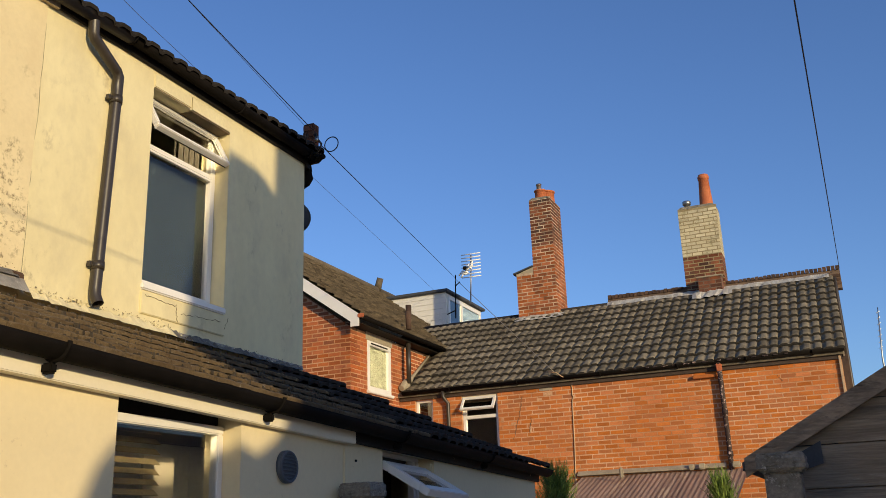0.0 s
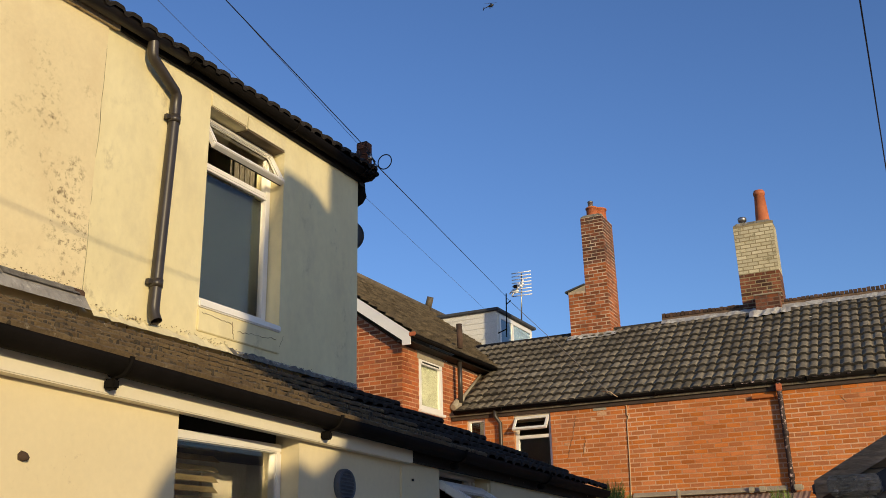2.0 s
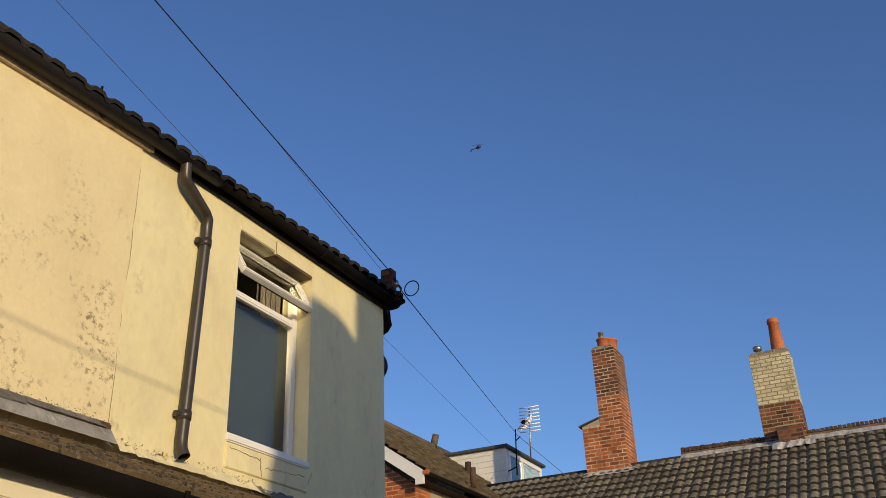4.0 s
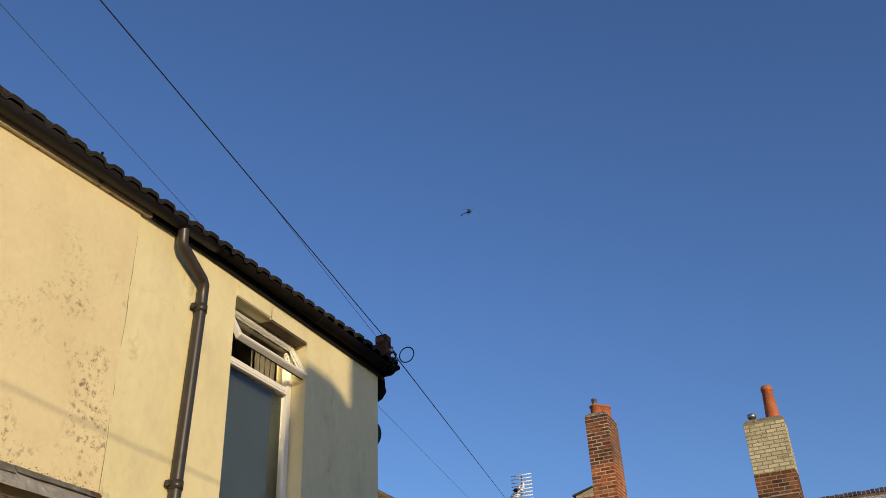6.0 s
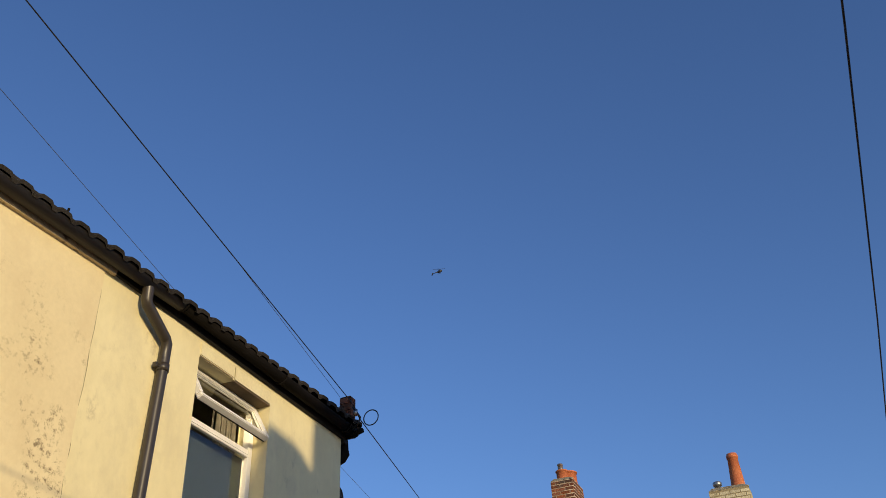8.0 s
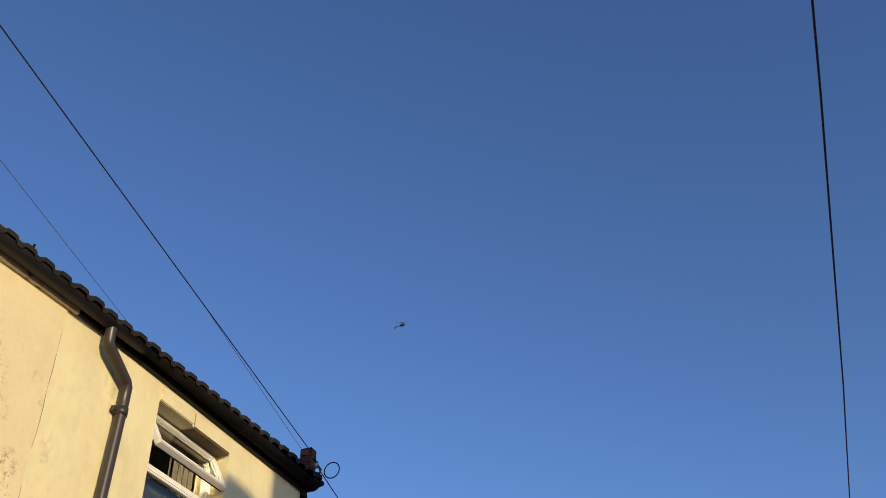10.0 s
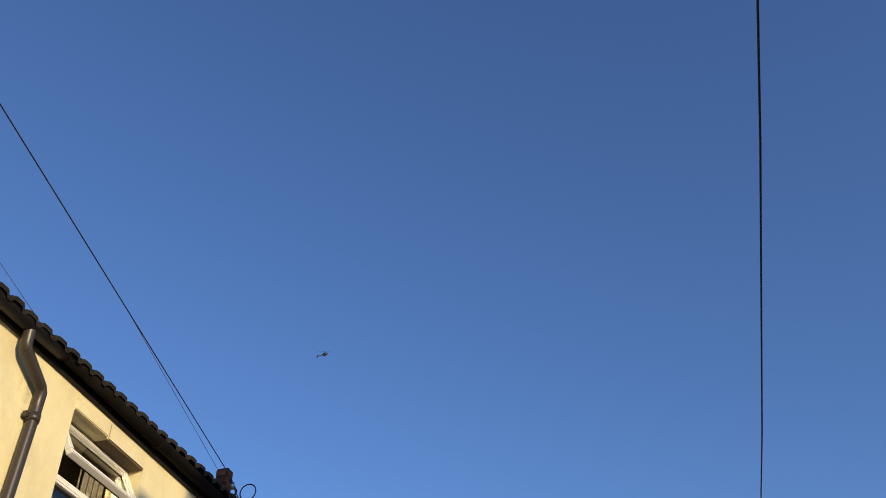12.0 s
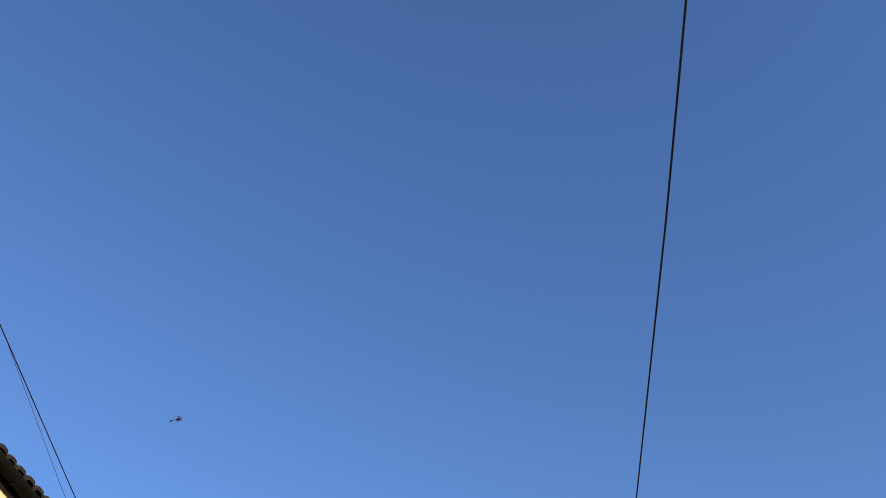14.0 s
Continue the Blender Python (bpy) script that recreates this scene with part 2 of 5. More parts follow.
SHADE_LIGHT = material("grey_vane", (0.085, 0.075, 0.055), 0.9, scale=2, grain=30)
ROOM = material("room_wall", (0.20, 0.175, 0.14), 0.9, scale=2, grain=30)
BOARD_WHITE = material("white_cladding", (0.86, 0.84, 0.77), 0.5, scale=2, second=(0.80, 0.78, 0.71), grain=40, bump=0.1)
DARK_FLY = material("dark_airframe", (0.012, 0.013, 0.018), 0.5, scale=1, grain=5)
NEEDLES = material("conifer_green", (0.27, 0.36, 0.055), 0.8, scale=6, second=(0.13, 0.21, 0.04), grain=30, spread=0.5)
BARK = material("bark", (0.12, 0.085, 0.055), 0.95, scale=8, grain=40, bump=0.8)
MOSS = material("dry_moss", (0.085, 0.062, 0.032), 0.95, scale=9, second=(0.045, 0.033, 0.018), grain=60, bump=0.8, spread=0.5)
EARTH = material("yard_paving", (0.52, 0.44, 0.33), 0.95, scale=0.8, second=(0.42, 0.355, 0.265), grain=20, bump=0.5)


def glass_material(name, tint, rough):
    m = bpy.data.materials.new(name)
    m.use_nodes = True
    b = m.node_tree.nodes["Principled BSDF"]
    b.inputs["Base Color"].default_value = (*tint, 1)
    b.inputs["Roughness"].default_value = rough
    b.inputs["IOR"].default_value = 1.4
    b.inputs["Transmission Weight"].default_value = 1.0
    return m


GLASS = glass_material("window_glass", (0.95, 0.97, 0.97), 0.0)


# ---- mesh helpers ----
def box(bm, x0, x1, y0, y1, z0, z1, bevel=0.0):
    vs = [bm.verts.new((x, y, z)) for x in (x0, x1) for y in (y0, y1) for z in (z0, z1)]
    fs = [bm.faces.new([vs[i] for i in q]) for q in ((0, 1, 3, 2), (4, 6, 7, 5), (0, 4, 5, 1), (2, 3, 7, 6), (0, 2, 6, 4), (1, 5, 7, 3))]
    if bevel:
        bmesh.ops.bevel(bm, geom=list({e for f in fs for e in f.edges}), offset=bevel, segments=2, affect="EDGES")
    return bm


def prism(bm, outline, axis, a, b):
    """A closed outline in the two other axes, drawn out along one axis from a to b."""
    put = {"x": lambda u, v, w: (w, u, v), "y": lambda u, v, w: (u, w, v), "z": lambda u, v, w: (u, v, w)}[axis]
    lo = [bm.verts.new(put(u, v, a)) for u, v in outline]
    hi = [bm.verts.new(put(u, v, b)) for u, v in outline]
    n = len(lo)
    for i in range(n):
        bm.faces.new((lo[i], lo[(i + 1) % n], hi[(i + 1) % n], hi[i]))
    bm.faces.new(lo[::-1])
    bm.faces.new(hi)
    return bm


def tube(bm, points, radius, sides=10, closed=True):
    """A round bar along a line of points; radius may be one number or one for each point."""
    pts = [Vector(p) for p in points]
    radii = radius if isinstance(radius, (list, tuple)) else [radius] * len(pts)
    rings, ref = [], None
    for i, p in enumerate(pts):
        d = (pts[min(i + 1, len(pts) - 1)] - pts[max(i - 1, 0)]).normalized()
        ref = (ref - d * ref.dot(d)).normalized() if ref else d.orthogonal().normalized()
        side = d.cross(ref)
        rings.append([bm.verts.new(p + radii[i] * (ref * math.cos(2 * math.pi * k / sides) + side * math.sin(2 * math.pi * k / sides))) for k in range(sides)])
    for a, b in zip(rings, rings[1:]):
        for k in range(sides):
            f = bm.faces.new((a[k], a[(k + 1) % sides], b[(k + 1) % sides], b[k]))
            f.smooth = True
    if closed:
        bm.faces.new(rings[0][::-1])
        bm.faces.new(rings[-1])
    return bm


def thing(name, base, label, category, group="", kind=""):
    ob = new(name)
    ob.empty_display_size = 0.1
    ob.location = base
    return tagged(ob, label, category, group, kind)


def mesh_of(name, bm, mat):
    bmesh.ops.recalc_face_normals(bm, faces=bm.faces)
    me = bpy.data.meshes.new(name)
    bm.to_mesh(me)
    bm.free()
    me.materials.append(mat)
    return me


def part(name, bm, mat, parent=None, label=""):
    """Links a bmesh, given in world places, as one mesh under a thing or a part."""
    ob = new(name, mesh_of(name, bm, mat))
    if parent:
        ob.parent = parent
        if parent.type == "EMPTY":
            ob.matrix_parent_inverse = Matrix.Translation(-parent.location)
    return tagged(ob, label)


def piece(name, me, m, parent):
    ob = new(name, me)
    ob.parent = parent
    if parent.type == "EMPTY":
        ob.matrix_parent_inverse = Matrix.Translation(-parent.location)
    ob.matrix_basis = m
    return ob


def wall_x(bm, x0, x1, y0, y1, z0, z1, holes):
    """A wall in the y-z plane with rectangular holes (y0, y1, z0, z1) right through it."""
    ys = sorted({y0, y1, *(h[i] for h in holes for i in (0, 1))})
    zs = sorted({z0, z1, *(h[i] for h in holes for i in (2, 3))})
    for ya, yb in zip(ys, ys[1:]):
        for za, zb in zip(zs, zs[1:]):
            c = ((ya + yb) / 2, (za + zb) / 2)
            if not any(h[0] < c[0] < h[1] and h[2] < c[1] < h[3] for h in holes):
                box(bm, x0, x1, ya, yb, za, zb)
    bmesh.ops.remove_doubles(bm, verts=bm.verts, dist=0.0005)
    return bm


def wall_y(bm, y0, y1, x0, x1, z0, z1, holes):
    wall_x(bm, y0, y1, x0, x1, z0, z1, holes)
    for v in bm.verts:
        v.co.x, v.co.y = v.co.y, v.co.x
    return bm


BRICK_BM = bmesh.new()
box(BRICK_BM, -0.5, 0.5, -0.004, 0.02, -0.5, 0.5)
BRICK_MESHES = {}


def lay_bricks(parent, mat, origin, along, out, width, height, holes=(), skip=None, singles=300, near=None, seed=3, length=0.225, course=0.075):
    """Stretcher courses on a face. origin: its lower corner; along, out: unit vectors. The first ones are pieces of their own, the rest are joined."""
    rnd = random.Random(seed)
    if mat.name not in BRICK_MESHES:
        BRICK_MESHES[mat.name] = mesh_of("brick", BRICK_BM.copy(), mat)
    o, u, n = Vector(origin), Vector(along), Vector(out)
    turn = Matrix((u, -n, Vector((0, 0, 1)))).transposed().to_4x4()
    spots = []
    for j in range(int(height / course + 0.01)):
        z = (j + 0.5) * course
        a = -length * (0.5 if j % 2 else 0.0)
        while a < width - 0.03:
            lo, hi = max(a, 0.0) + 0.007, min(a + length, width) - 0.007
            a += length
            for h in holes:
                if h[2] < z < h[3]:
                    if h[0] <= lo and hi <= h[1]:
                        lo = hi
                    elif lo < h[0] < hi:
                        hi = h[0]
                    elif lo < h[1] < hi:
                        lo = h[1]
            if hi - lo > 0.03 and not (skip and skip((lo + hi) / 2, z)):
                spots.append(((lo + hi) / 2, z, hi - lo))
    if near:
        spots.sort(key=lambda s: near(s[0], s[1]))
    rest = bmesh.new()
    for k, (c, z, w) in enumerate(spots):
        m = Matrix.Translation(o + u * (c + rnd.uniform(-0.002, 0.002)) + Vector((0, 0, z)) + n * rnd.uniform(-0.001, 0.001)) @ turn
        m = m @ Matrix.Rotation(rnd.gauss(0, 0.009), 4, "Y") @ Matrix.Diagonal((w - rnd.uniform(0.0, 0.006), 1, course - 0.019 + rnd.uniform(-0.003, 0.002), 1))
        if k < singles:
            piece("brick", BRICK_MESHES[mat.name], m, parent)
        else:
            vs = [rest.verts.new(m @ v.co) for v in BRICK_BM.verts]
            BRICK_BM.verts.index_update()
            for f in BRICK_BM.faces:
                rest.faces.new([vs[v.index] for v in f.verts])
    if len(spots) > singles:
        tagged(part("bricks", rest, mat, parent), kind="stuff")
    else:
        rest.free()


def tile_mesh(mat, width=0.33, length=0.40, high=0.035, thick=0.026, end=None):
    """A double-roll concrete roof tile: x across, y up the slope, z out of it."""
    xs, zs = [], []
    for k in range(2):
        for f, h in ((0.0, 0.0), (0.20, 0.0), (0.29, 0.62), (0.38, 0.95), (0.56, 1.0), (0.80, 0.95), (0.89, 0.62), (0.97, 0.0)):
            xs.append((k + f) * width / 2)
            zs.append(h * high)
    bm = bmesh.new()
    rows = []
    for y, dz in ((0.0, 0.0), (0.0, thick), (0.012, thick + 0.004), (length, thick * 0.3)):
        rows.append([bm.verts.new((x, y, z + dz)) for x, z in zip(xs, zs)])
    for a, b in zip(rows, rows[1:]):
        for i in range(len(xs) - 1):
            f = bm.faces.new((a[i], a[i + 1], b[i + 1], b[i]))
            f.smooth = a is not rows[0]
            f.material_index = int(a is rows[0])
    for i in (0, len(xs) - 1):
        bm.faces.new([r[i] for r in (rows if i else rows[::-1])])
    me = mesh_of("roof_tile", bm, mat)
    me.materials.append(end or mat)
    return me


def lay_tiles(parent, mat, origin, across, up, cols, rows, width=0.33, gauge=0.32, keep=None, seed=5, rough=1.0, high=0.035, thick=0.026, end=None):
    rnd = random.Random(seed)
    me = tile_mesh(mat, width, gauge + 0.08, high, thick, end)
    o, a, s = Vector(origin), Vector(across).normalized(), Vector(up).normalized()
    n = a.cross(s).normalized()
    turn = Matrix((a, s, n)).transposed().to_4x4()
    tip = Matrix.Rotation(-0.02 / gauge * 0.9, 4, "X")
    for j in range(rows):
        for i in range(cols):
            p = o + a * (i * width) + s * (j * gauge)
            if keep and not keep(p + a * width / 2 + s * gauge / 2):
                continue
            jig = Matrix.Rotation(rnd.gauss(0, 0.006 * rough), 4, "Z") @ Matrix.Rotation(rnd.gauss(0, 0.010 * rough), 4, "X")
            piece("roof_tile", me, Matrix.Translation(p + n * rnd.uniform(0, 0.005) * rough + s * rnd.uniform(-0.006, 0.006) * rough) @ turn @ tip @ jig, parent)


def gutter(bm, p0, p1, radius=0.06, lip=0.006, sides=10, out=Vector((1, 0, 0))):
    """A half-round gutter open at the top, with wall thickness and stopped ends."""
    a, b = Vector(p0), Vector(p1)
    up = Vector((0, 0, 1))
    rings = []
    for p in (a, b):
        outer = [p + radius * (out * math.cos(t) - up * math.sin(t)) for t in (math.pi * k / sides for k in range(sides + 1))]
        inner = [p + (radius - lip) * (out * math.cos(t) - up * math.sin(t)) for t in (math.pi * k / sides for k in range(sides, -1, -1))]
        rings.append([bm.verts.new(q) for q in outer + inner])
    n = len(rings[0])
    for k in range(n):
        bm.faces.new((rings[0][k], rings[0][(k + 1) % n], rings[1][(k + 1) % n], rings[1][k])).smooth = True
    for r in rings:
        for k in range(sides):
            bm.faces.new((r[k], r[k + 1], r[n - 2 - k], r[n - 1 - k]))
    return bm


def frame_x(bm, x0, x1, y0, y1, z0, z1, w, bevel=0.006):
    """A window frame of four bars in the y-z plane."""
    box(bm, x0, x1, y0, y1, z1 - w, z1, bevel)
    box(bm, x0, x1, y0, y1, z0, z0 + w, bevel)
    box(bm, x0, x1, y0, y0 + w, z0 + w, z1 - w, bevel)
    box(bm, x0, x1, y1 - w, y1, z0 + w, z1 - w, bevel)
    return bm


def ragged(x0, x1, n, top, low, wild, rnd):
    """A crumpled strip of flashing along x; top and low are its (y, z) edges."""
    bm = bmesh.new()
    hi, lo = [], []
    for k in range(n + 1):
        x = x0 + (x1 - x0) * k / n
        hi.append(bm.verts.new((x, top[0], top[1] + rnd.uniform(-0.5, 0.5) * wild)))
        lo.append(bm.verts.new((x, low[0] + rnd.uniform(-1, 1) * wild, low[1] + rnd.uniform(-0.3, 0.6) * wild)))
    for k in range(n):
        bm.faces.new((lo[k], lo[k + 1], hi[k + 1], hi[k]))
    bmesh.ops.solidify(bm, geom=bm.faces[:], thickness=0.012)
    return bm


def swing(bm, pivot, axis, degrees):
    bmesh.ops.rotate(bm, cent=pivot, matrix=Matrix.Rotation(radians(degrees), 3, axis), verts=bm.verts)
    return bm


def no_shadow(ob):
    ob.visible_shadow = False
    return ob


# ---- ground ----
g = bmesh.new()
for x0, x1, y0, y1 in ((-2500, 2500, -2500, 2500),):
    g.faces.new([g.verts.new((x, y, 0)) for x, y in ((x0, y0), (x1, y0), (x1, y1), (x0, y1))])
tagged(part("ground", g, EARTH), "grey-brown paved yard and ground", "ground", kind="structure")


# ---- rendered house: upper storey ----
def main_house():
    h = thing("house", (-3, -5, 0), "cream-rendered two-storey house with a dark tiled roof", "house")
    win = (-2.24, -1.24, 3.56, 5.21)
    part("wall", wall_x(bmesh.new(), -0.3, 0.0, -3.35, 0.0, 0.0, 5.46, [win]), CREAM, h, "cream painted render, patchy and stained")
    part("wall", box(bmesh.new(), -0.3, 0.012, -12.0, -3.35, 0.0, 5.46), PEACH, h, "peach render with specks of black mould")
    part("gable_wall", prism(bmesh.new(), [(-6.5, 0), (-0.3, 0), (-0.3, 5.46), (-3.3, 7.3), (-6.5, 5.46)], "y", -0.3, 0.0), CREAM, h)
    part("gable_wall", prism(bmesh.new(), [(-6.5, 0), (-0.3, 0), (-0.3, 5.46), (-3.3, 7.3), (-6.5, 5.46)], "y", -12.0, -11.7), CREAM, h)
    part("rear_wall", box(bmesh.new(), -6.7, -6.5, -12.0, 0.0, 0.0, 5.46), CREAM, h)
    part("inner_floor", box(bmesh.new(), -6.5, -0.3, -11.7, -0.3, 2.9, 3.0), ROOM, h)
    # fascia, black by the downpipe and peeling cream further back
    part("fascia", box(bmesh.new(), 0.0, 0.028, -3.27, 0.06, 5.365, 5.52, 0.004), BLACK_WOOD, h, "black fascia board with flaking paint")
    part("fascia", prism(bmesh.new(), [(-3.272, 5.347), (-3.272, 5.46), (-12.0, 5.02), (-12.0, 4.912)], "x", 0.012, 0.042), PEELED, h, "cream fascia board with peeling paint")
    part("soffit_end", box(bmesh.new(), -0.32, 0.03, 0.0, 0.07, 5.33, 5.50, 0.004), BLACK_WOOD, h)
    part("gutter", gutter(bmesh.new(), (0.095, -2.62, 5.455), (0.095, 0.10, 5.455)), PLASTIC, h, "black half-round plastic gutter")
    part("gutter", gutter(bmesh.new(), (0.095, -12.0, 5.05), (0.095, -2.625, 5.448), 0.061), GREY_PLASTIC, h, "sun-bleached half-round plastic gutter")
    for y in (-3.9, -2.62, -1.25, -0.1, -5.2):
        b = bmesh.new()
        pts = [(0.095 + 0.068 * math.cos(t), y, 5.455 - 0.068 * math.sin(t)) for t in (math.pi * k / 10 for k in range(11))]
        tube(b, pts, 0.008, 6)
        part("gutter_bracket", b, PLASTIC, h)
    # downpipe with its swan neck
    b = bmesh.new()
    tube(b, [(0.09, -3.00, 5.42), (0.085, -2.992, 5.285), (0.083, -2.975, 5.255), (0.06, -2.715, 5.115), (0.055, -2.686, 5.085), (0.05, -2.684, 4.95), (0.05, -2.745, 3.42), (0.055, -2.745, 3.37), (0.085, -2.745, 3.31)], 0.041, 14, False)
    pipe = part("downpipe", b, PIPE, h, "brown round downpipe with a bent neck")
    for z0, z1 in ((4.86, 4.92), (3.56, 3.62)):
        part("pipe_collar", tube(bmesh.new(), [(0.05, -2.6845 - (4.95 - z0) * 0.0396, z0), (0.05, -2.6845 - (4.95 - z1) * 0.0396, z1)], 0.047, 14), PIPE, pipe)
    for z in (4.89, 3.59):
        b = bmesh.new()
        y = -2.735 - (4.95 - z) * 0.0396
        box(b, 0.0, 0.06, y - 0.005, y + 0.005, z - 0.01, z + 0.02)
        box(b, 0.02, 0.05, y - 0.025, y - 0.005, z - 0.012, z + 0.022)
        part("pipe_clip", b, PIPE, pipe)
    part("wall_clip", box(bmesh.new(), 0.0, 0.03, -2.66, -2.64, 4.06, 4.09), PIPE, h)
    # soil pipe and hopper on the far gable
    b = bmesh.new()
    tube(b, [(-0.02, 0.06, 5.44), (-0.02, 0.09, 5.36), (-0.02, 0.10, 5.29), (-0.02, 0.10, 5.26), (-0.045, 0.10, 5.21), (-0.12, 0.09, 5.16)], [0.045, 0.045, 0.045, 0.058, 0.05, 0.04], 12)
    part("corner_pipe", b, PLASTIC, h, "black plastic waste pipe at the gable corner")
    # lintel in two pieces with a crack
    part("lintel", box(bmesh.new(), -0.24, 0.010, -2.24, -1.79, 5.222, 5.34, 0.006), LINTEL, h)
    part("lintel_soffit", box(bmesh.new(), -0.14, 0.004, -2.235, -1.80, 5.212, 5.2215), SOFFIT_STAIN_SHADE, h, "stained underside of the cracked lintel, with its shade in the colour")
    part("lintel_soffit", box(bmesh.new(), -0.14, 0.001, -1.77, -1.245, 5.201, 5.2115), SOFFIT_STAIN_SHADE, h)
    part("lintel", box(bmesh.new(), -0.24, 0.006, -1.775, -1.24, 5.212, 5.34, 0.006), LINTEL, h)
    # window
    w = part("window", frame_x(bmesh.new(), -0.205, -0.14, -2.24, -1.24, 3.60, 5.205, 0.06), UPVC, h, "white plastic window with its top vent open")
    part("transom", box(bmesh.new(), -0.203, -0.137, -2.18, -1.30, 4.766, 4.812, 0.005), UPVC, w)
    no_shadow(part("pane", box(bmesh.new(), -0.18, -0.168, -2.185, -1.295, 3.655, 4.765), GLASS, w))
    part("bead", frame_x(bmesh.new(), -0.165, -0.133, -2.185, -1.295, 3.655, 4.765, 0.018, 0.003), UPVC, w)
    part("window_sill", box(bmesh.new(), -0.18, 0.022, -2.25, -1.23, 3.545, 3.60, 0.010), UPVC, w, "white plastic sill")
    part("sub_sill", box(bmesh.new(), -0.05, 0.016, -2.25, -1.24, 3.36, 3.53, 0.006), CREAM, h, "cracked painted sub-sill under the window")
    piv = Vector((-0.165, 0, 5.17))
    sash = part("vent_sash", swing(frame_x(bmesh.new(), -0.165, -0.11, -2.20, -1.27, 4.83, 5.175, 0.037), piv, "Y", -28), UPVC, w, "white top-hung vent propped open")
    no_shadow(part("pane", swing(box(bmesh.new(), -0.142, -0.13, -2.155, -1.315, 4.875, 5.13), piv, "Y", -28), GLASS, sash))
    part("gasket", swing(frame_x(bmesh.new(), -0.175, -0.1655, -2.195, -1.275, 4.835, 5.17, 0.03, 0.0), piv, "Y", -28), BLACK_WOOD, sash)
    # things behind the window: a near-black backing sheet and the hanging blind vanes
    part("blind", box(bmesh.new(), -0.255, -0.245, -2.24, -1.24, 3.56, 4.775), DARK_BACKING, w, "near-black backing sheet behind the pane")
    for k in range(8, 13):
        part("blind_vane", swing(box(bmesh.new(), -0.31, -0.305, -2.20 + 0.073 * k, -2.15 + 0.073 * k, 3.6, 5.12), Vector((-0.308, -2.175 + 0.073 * k, 0)), "Z", 28 if k < 9 else -12), SHADE_LIGHT, w)
    part("flashing", box(bmesh.new(), 0.0, 0.012, -1.95, -0.01, 3.25, 3.29), LEAD, h, "crumpled lead flashing over the lower roof")
    b = bmesh.new()
    rnd = random.Random(4)
    ys = [-12 + 0.03985 * k for k in range(301)]
    lo, hi = [], []
    for y in ys:
        top = 3.275 + rnd.uniform(-0.02, 0.03) if y > -1.9 else 3.295 + rnd.uniform(-0.02, 0.022) if y > -3.35 else 3.40 + rnd.uniform(-0.003, 0.003)
        hi.append(b.verts.new((0.015, y, top)))
        lo.append(b.verts.new(((0.12 if y < -3.35 else 0.105 if y < -1.9 else 0.085) + rnd.uniform(-0.015, 0.015) * (0.1 if y < -3.35 else 0.6), y, (3.25 if y < -3.35 else 3.226) + rnd.uniform(-0.008, 0.008) * (0.1 if y < -3.35 else 0.4))))
    for k in range(len(ys) - 1):
        b.faces.new((lo[k], lo[k + 1], hi[k + 1], hi[k]))
    me = part("flashing", b, LEAD, h)
    me.data.materials.append(LINTEL)
    me.data.materials.append(LEAD_OLD)
    for p in me.data.polygons:
        p.material_index = 0 if p.center.y < -3.35 else 1 if p.center.y < -1.9 else 2
    for mt, seed, count, label in ((LINTEL, 14, 240, "crumbs of loose render and mortar on the flashing"), (MOULD, 15, 760, "brown moss in the joint above the flashing")):
        rnd = random.Random(seed)
        b = bmesh.new()
        for k in range(count):
            y = rnd.uniform(-6.5, -0.05)
            edge_z = 3.40 if y < -3.35 else 3.31 if y < -1.9 else 3.27
            r = rnd.uniform(0.003, 0.009) if mt is LINTEL else rnd.uniform(0.0015, 0.0045)
            c = Vector((rnd.uniform(0.012, 0.05) if mt is LINTEL else 0.012, y, edge_z + (rnd.uniform(-0.05, 0.01) if mt is LINTEL else rnd.gauss(0.0, 0.014))))
            if y < -3.35 and mt is LINTEL:
                continue
            bmesh.ops.create_icosphere(b, subdivisions=1, radius=r, matrix=Matrix.Translation(c) @ Matrix.Diagonal((0.8, rnd.uniform(0.8, 2.4), rnd.uniform(0.6, 1.0), 1)))
        tagged(part("crumbs" if mt is LINTEL else "moss", b, mt, h, label), kind="stuff")
    rnd = random.Random(16)
    for k, (y0, y1) in enumerate(((-5.9, -4.75), (-4.74, -3.98), (-3.97, -3.40))):
        n = 5
        b = bmesh.new()
        hi = [b.verts.new((0.018, y0 + (y1 - y0) * i / n, 3.398 + rnd.uniform(-0.004, 0.003))) for i in range(n + 1)]
        lo = [b.verts.new((0.068 + rnd.uniform(-0.003, 0.004), y0 + (y1 - y0) * i / n, 3.325 + 0.012 * k + rnd.uniform(-0.004, 0.004))) for i in range(n + 1)]
        for i in range(n):
            b.faces.new((lo[i], lo[i + 1], hi[i + 1], hi[i]))
        bmesh.ops.solidify(b, geom=b.faces[:], thickness=0.008)
        part("flashing_sheet", b, LEAD, h, "folded lead sheet lifting at its lower edge")
    part("broken_brick", box(bmesh.new(), 0.0, 0.05, -3.44, -3.34, 3.33, 3.39, 0.012), BRICK_BROWN, h, "bare brick where render has broken away")
    # cracks in the paint
    rnd = random.Random(6)
    for x, a, c2 in ((0.0185, (-2.22, 3.50), (-1.86, 3.485)), (0.0185, (-1.86, 3.50), (-1.84, 3.37)), (0.0185, (-1.80, 3.44), (-1.30, 3.475)), (0.003, (-1.24, 3.40), (-1.18, 3.52)), (0.009, (-3.346, 3.36), (-3.346, 5.30))):
        n = 14
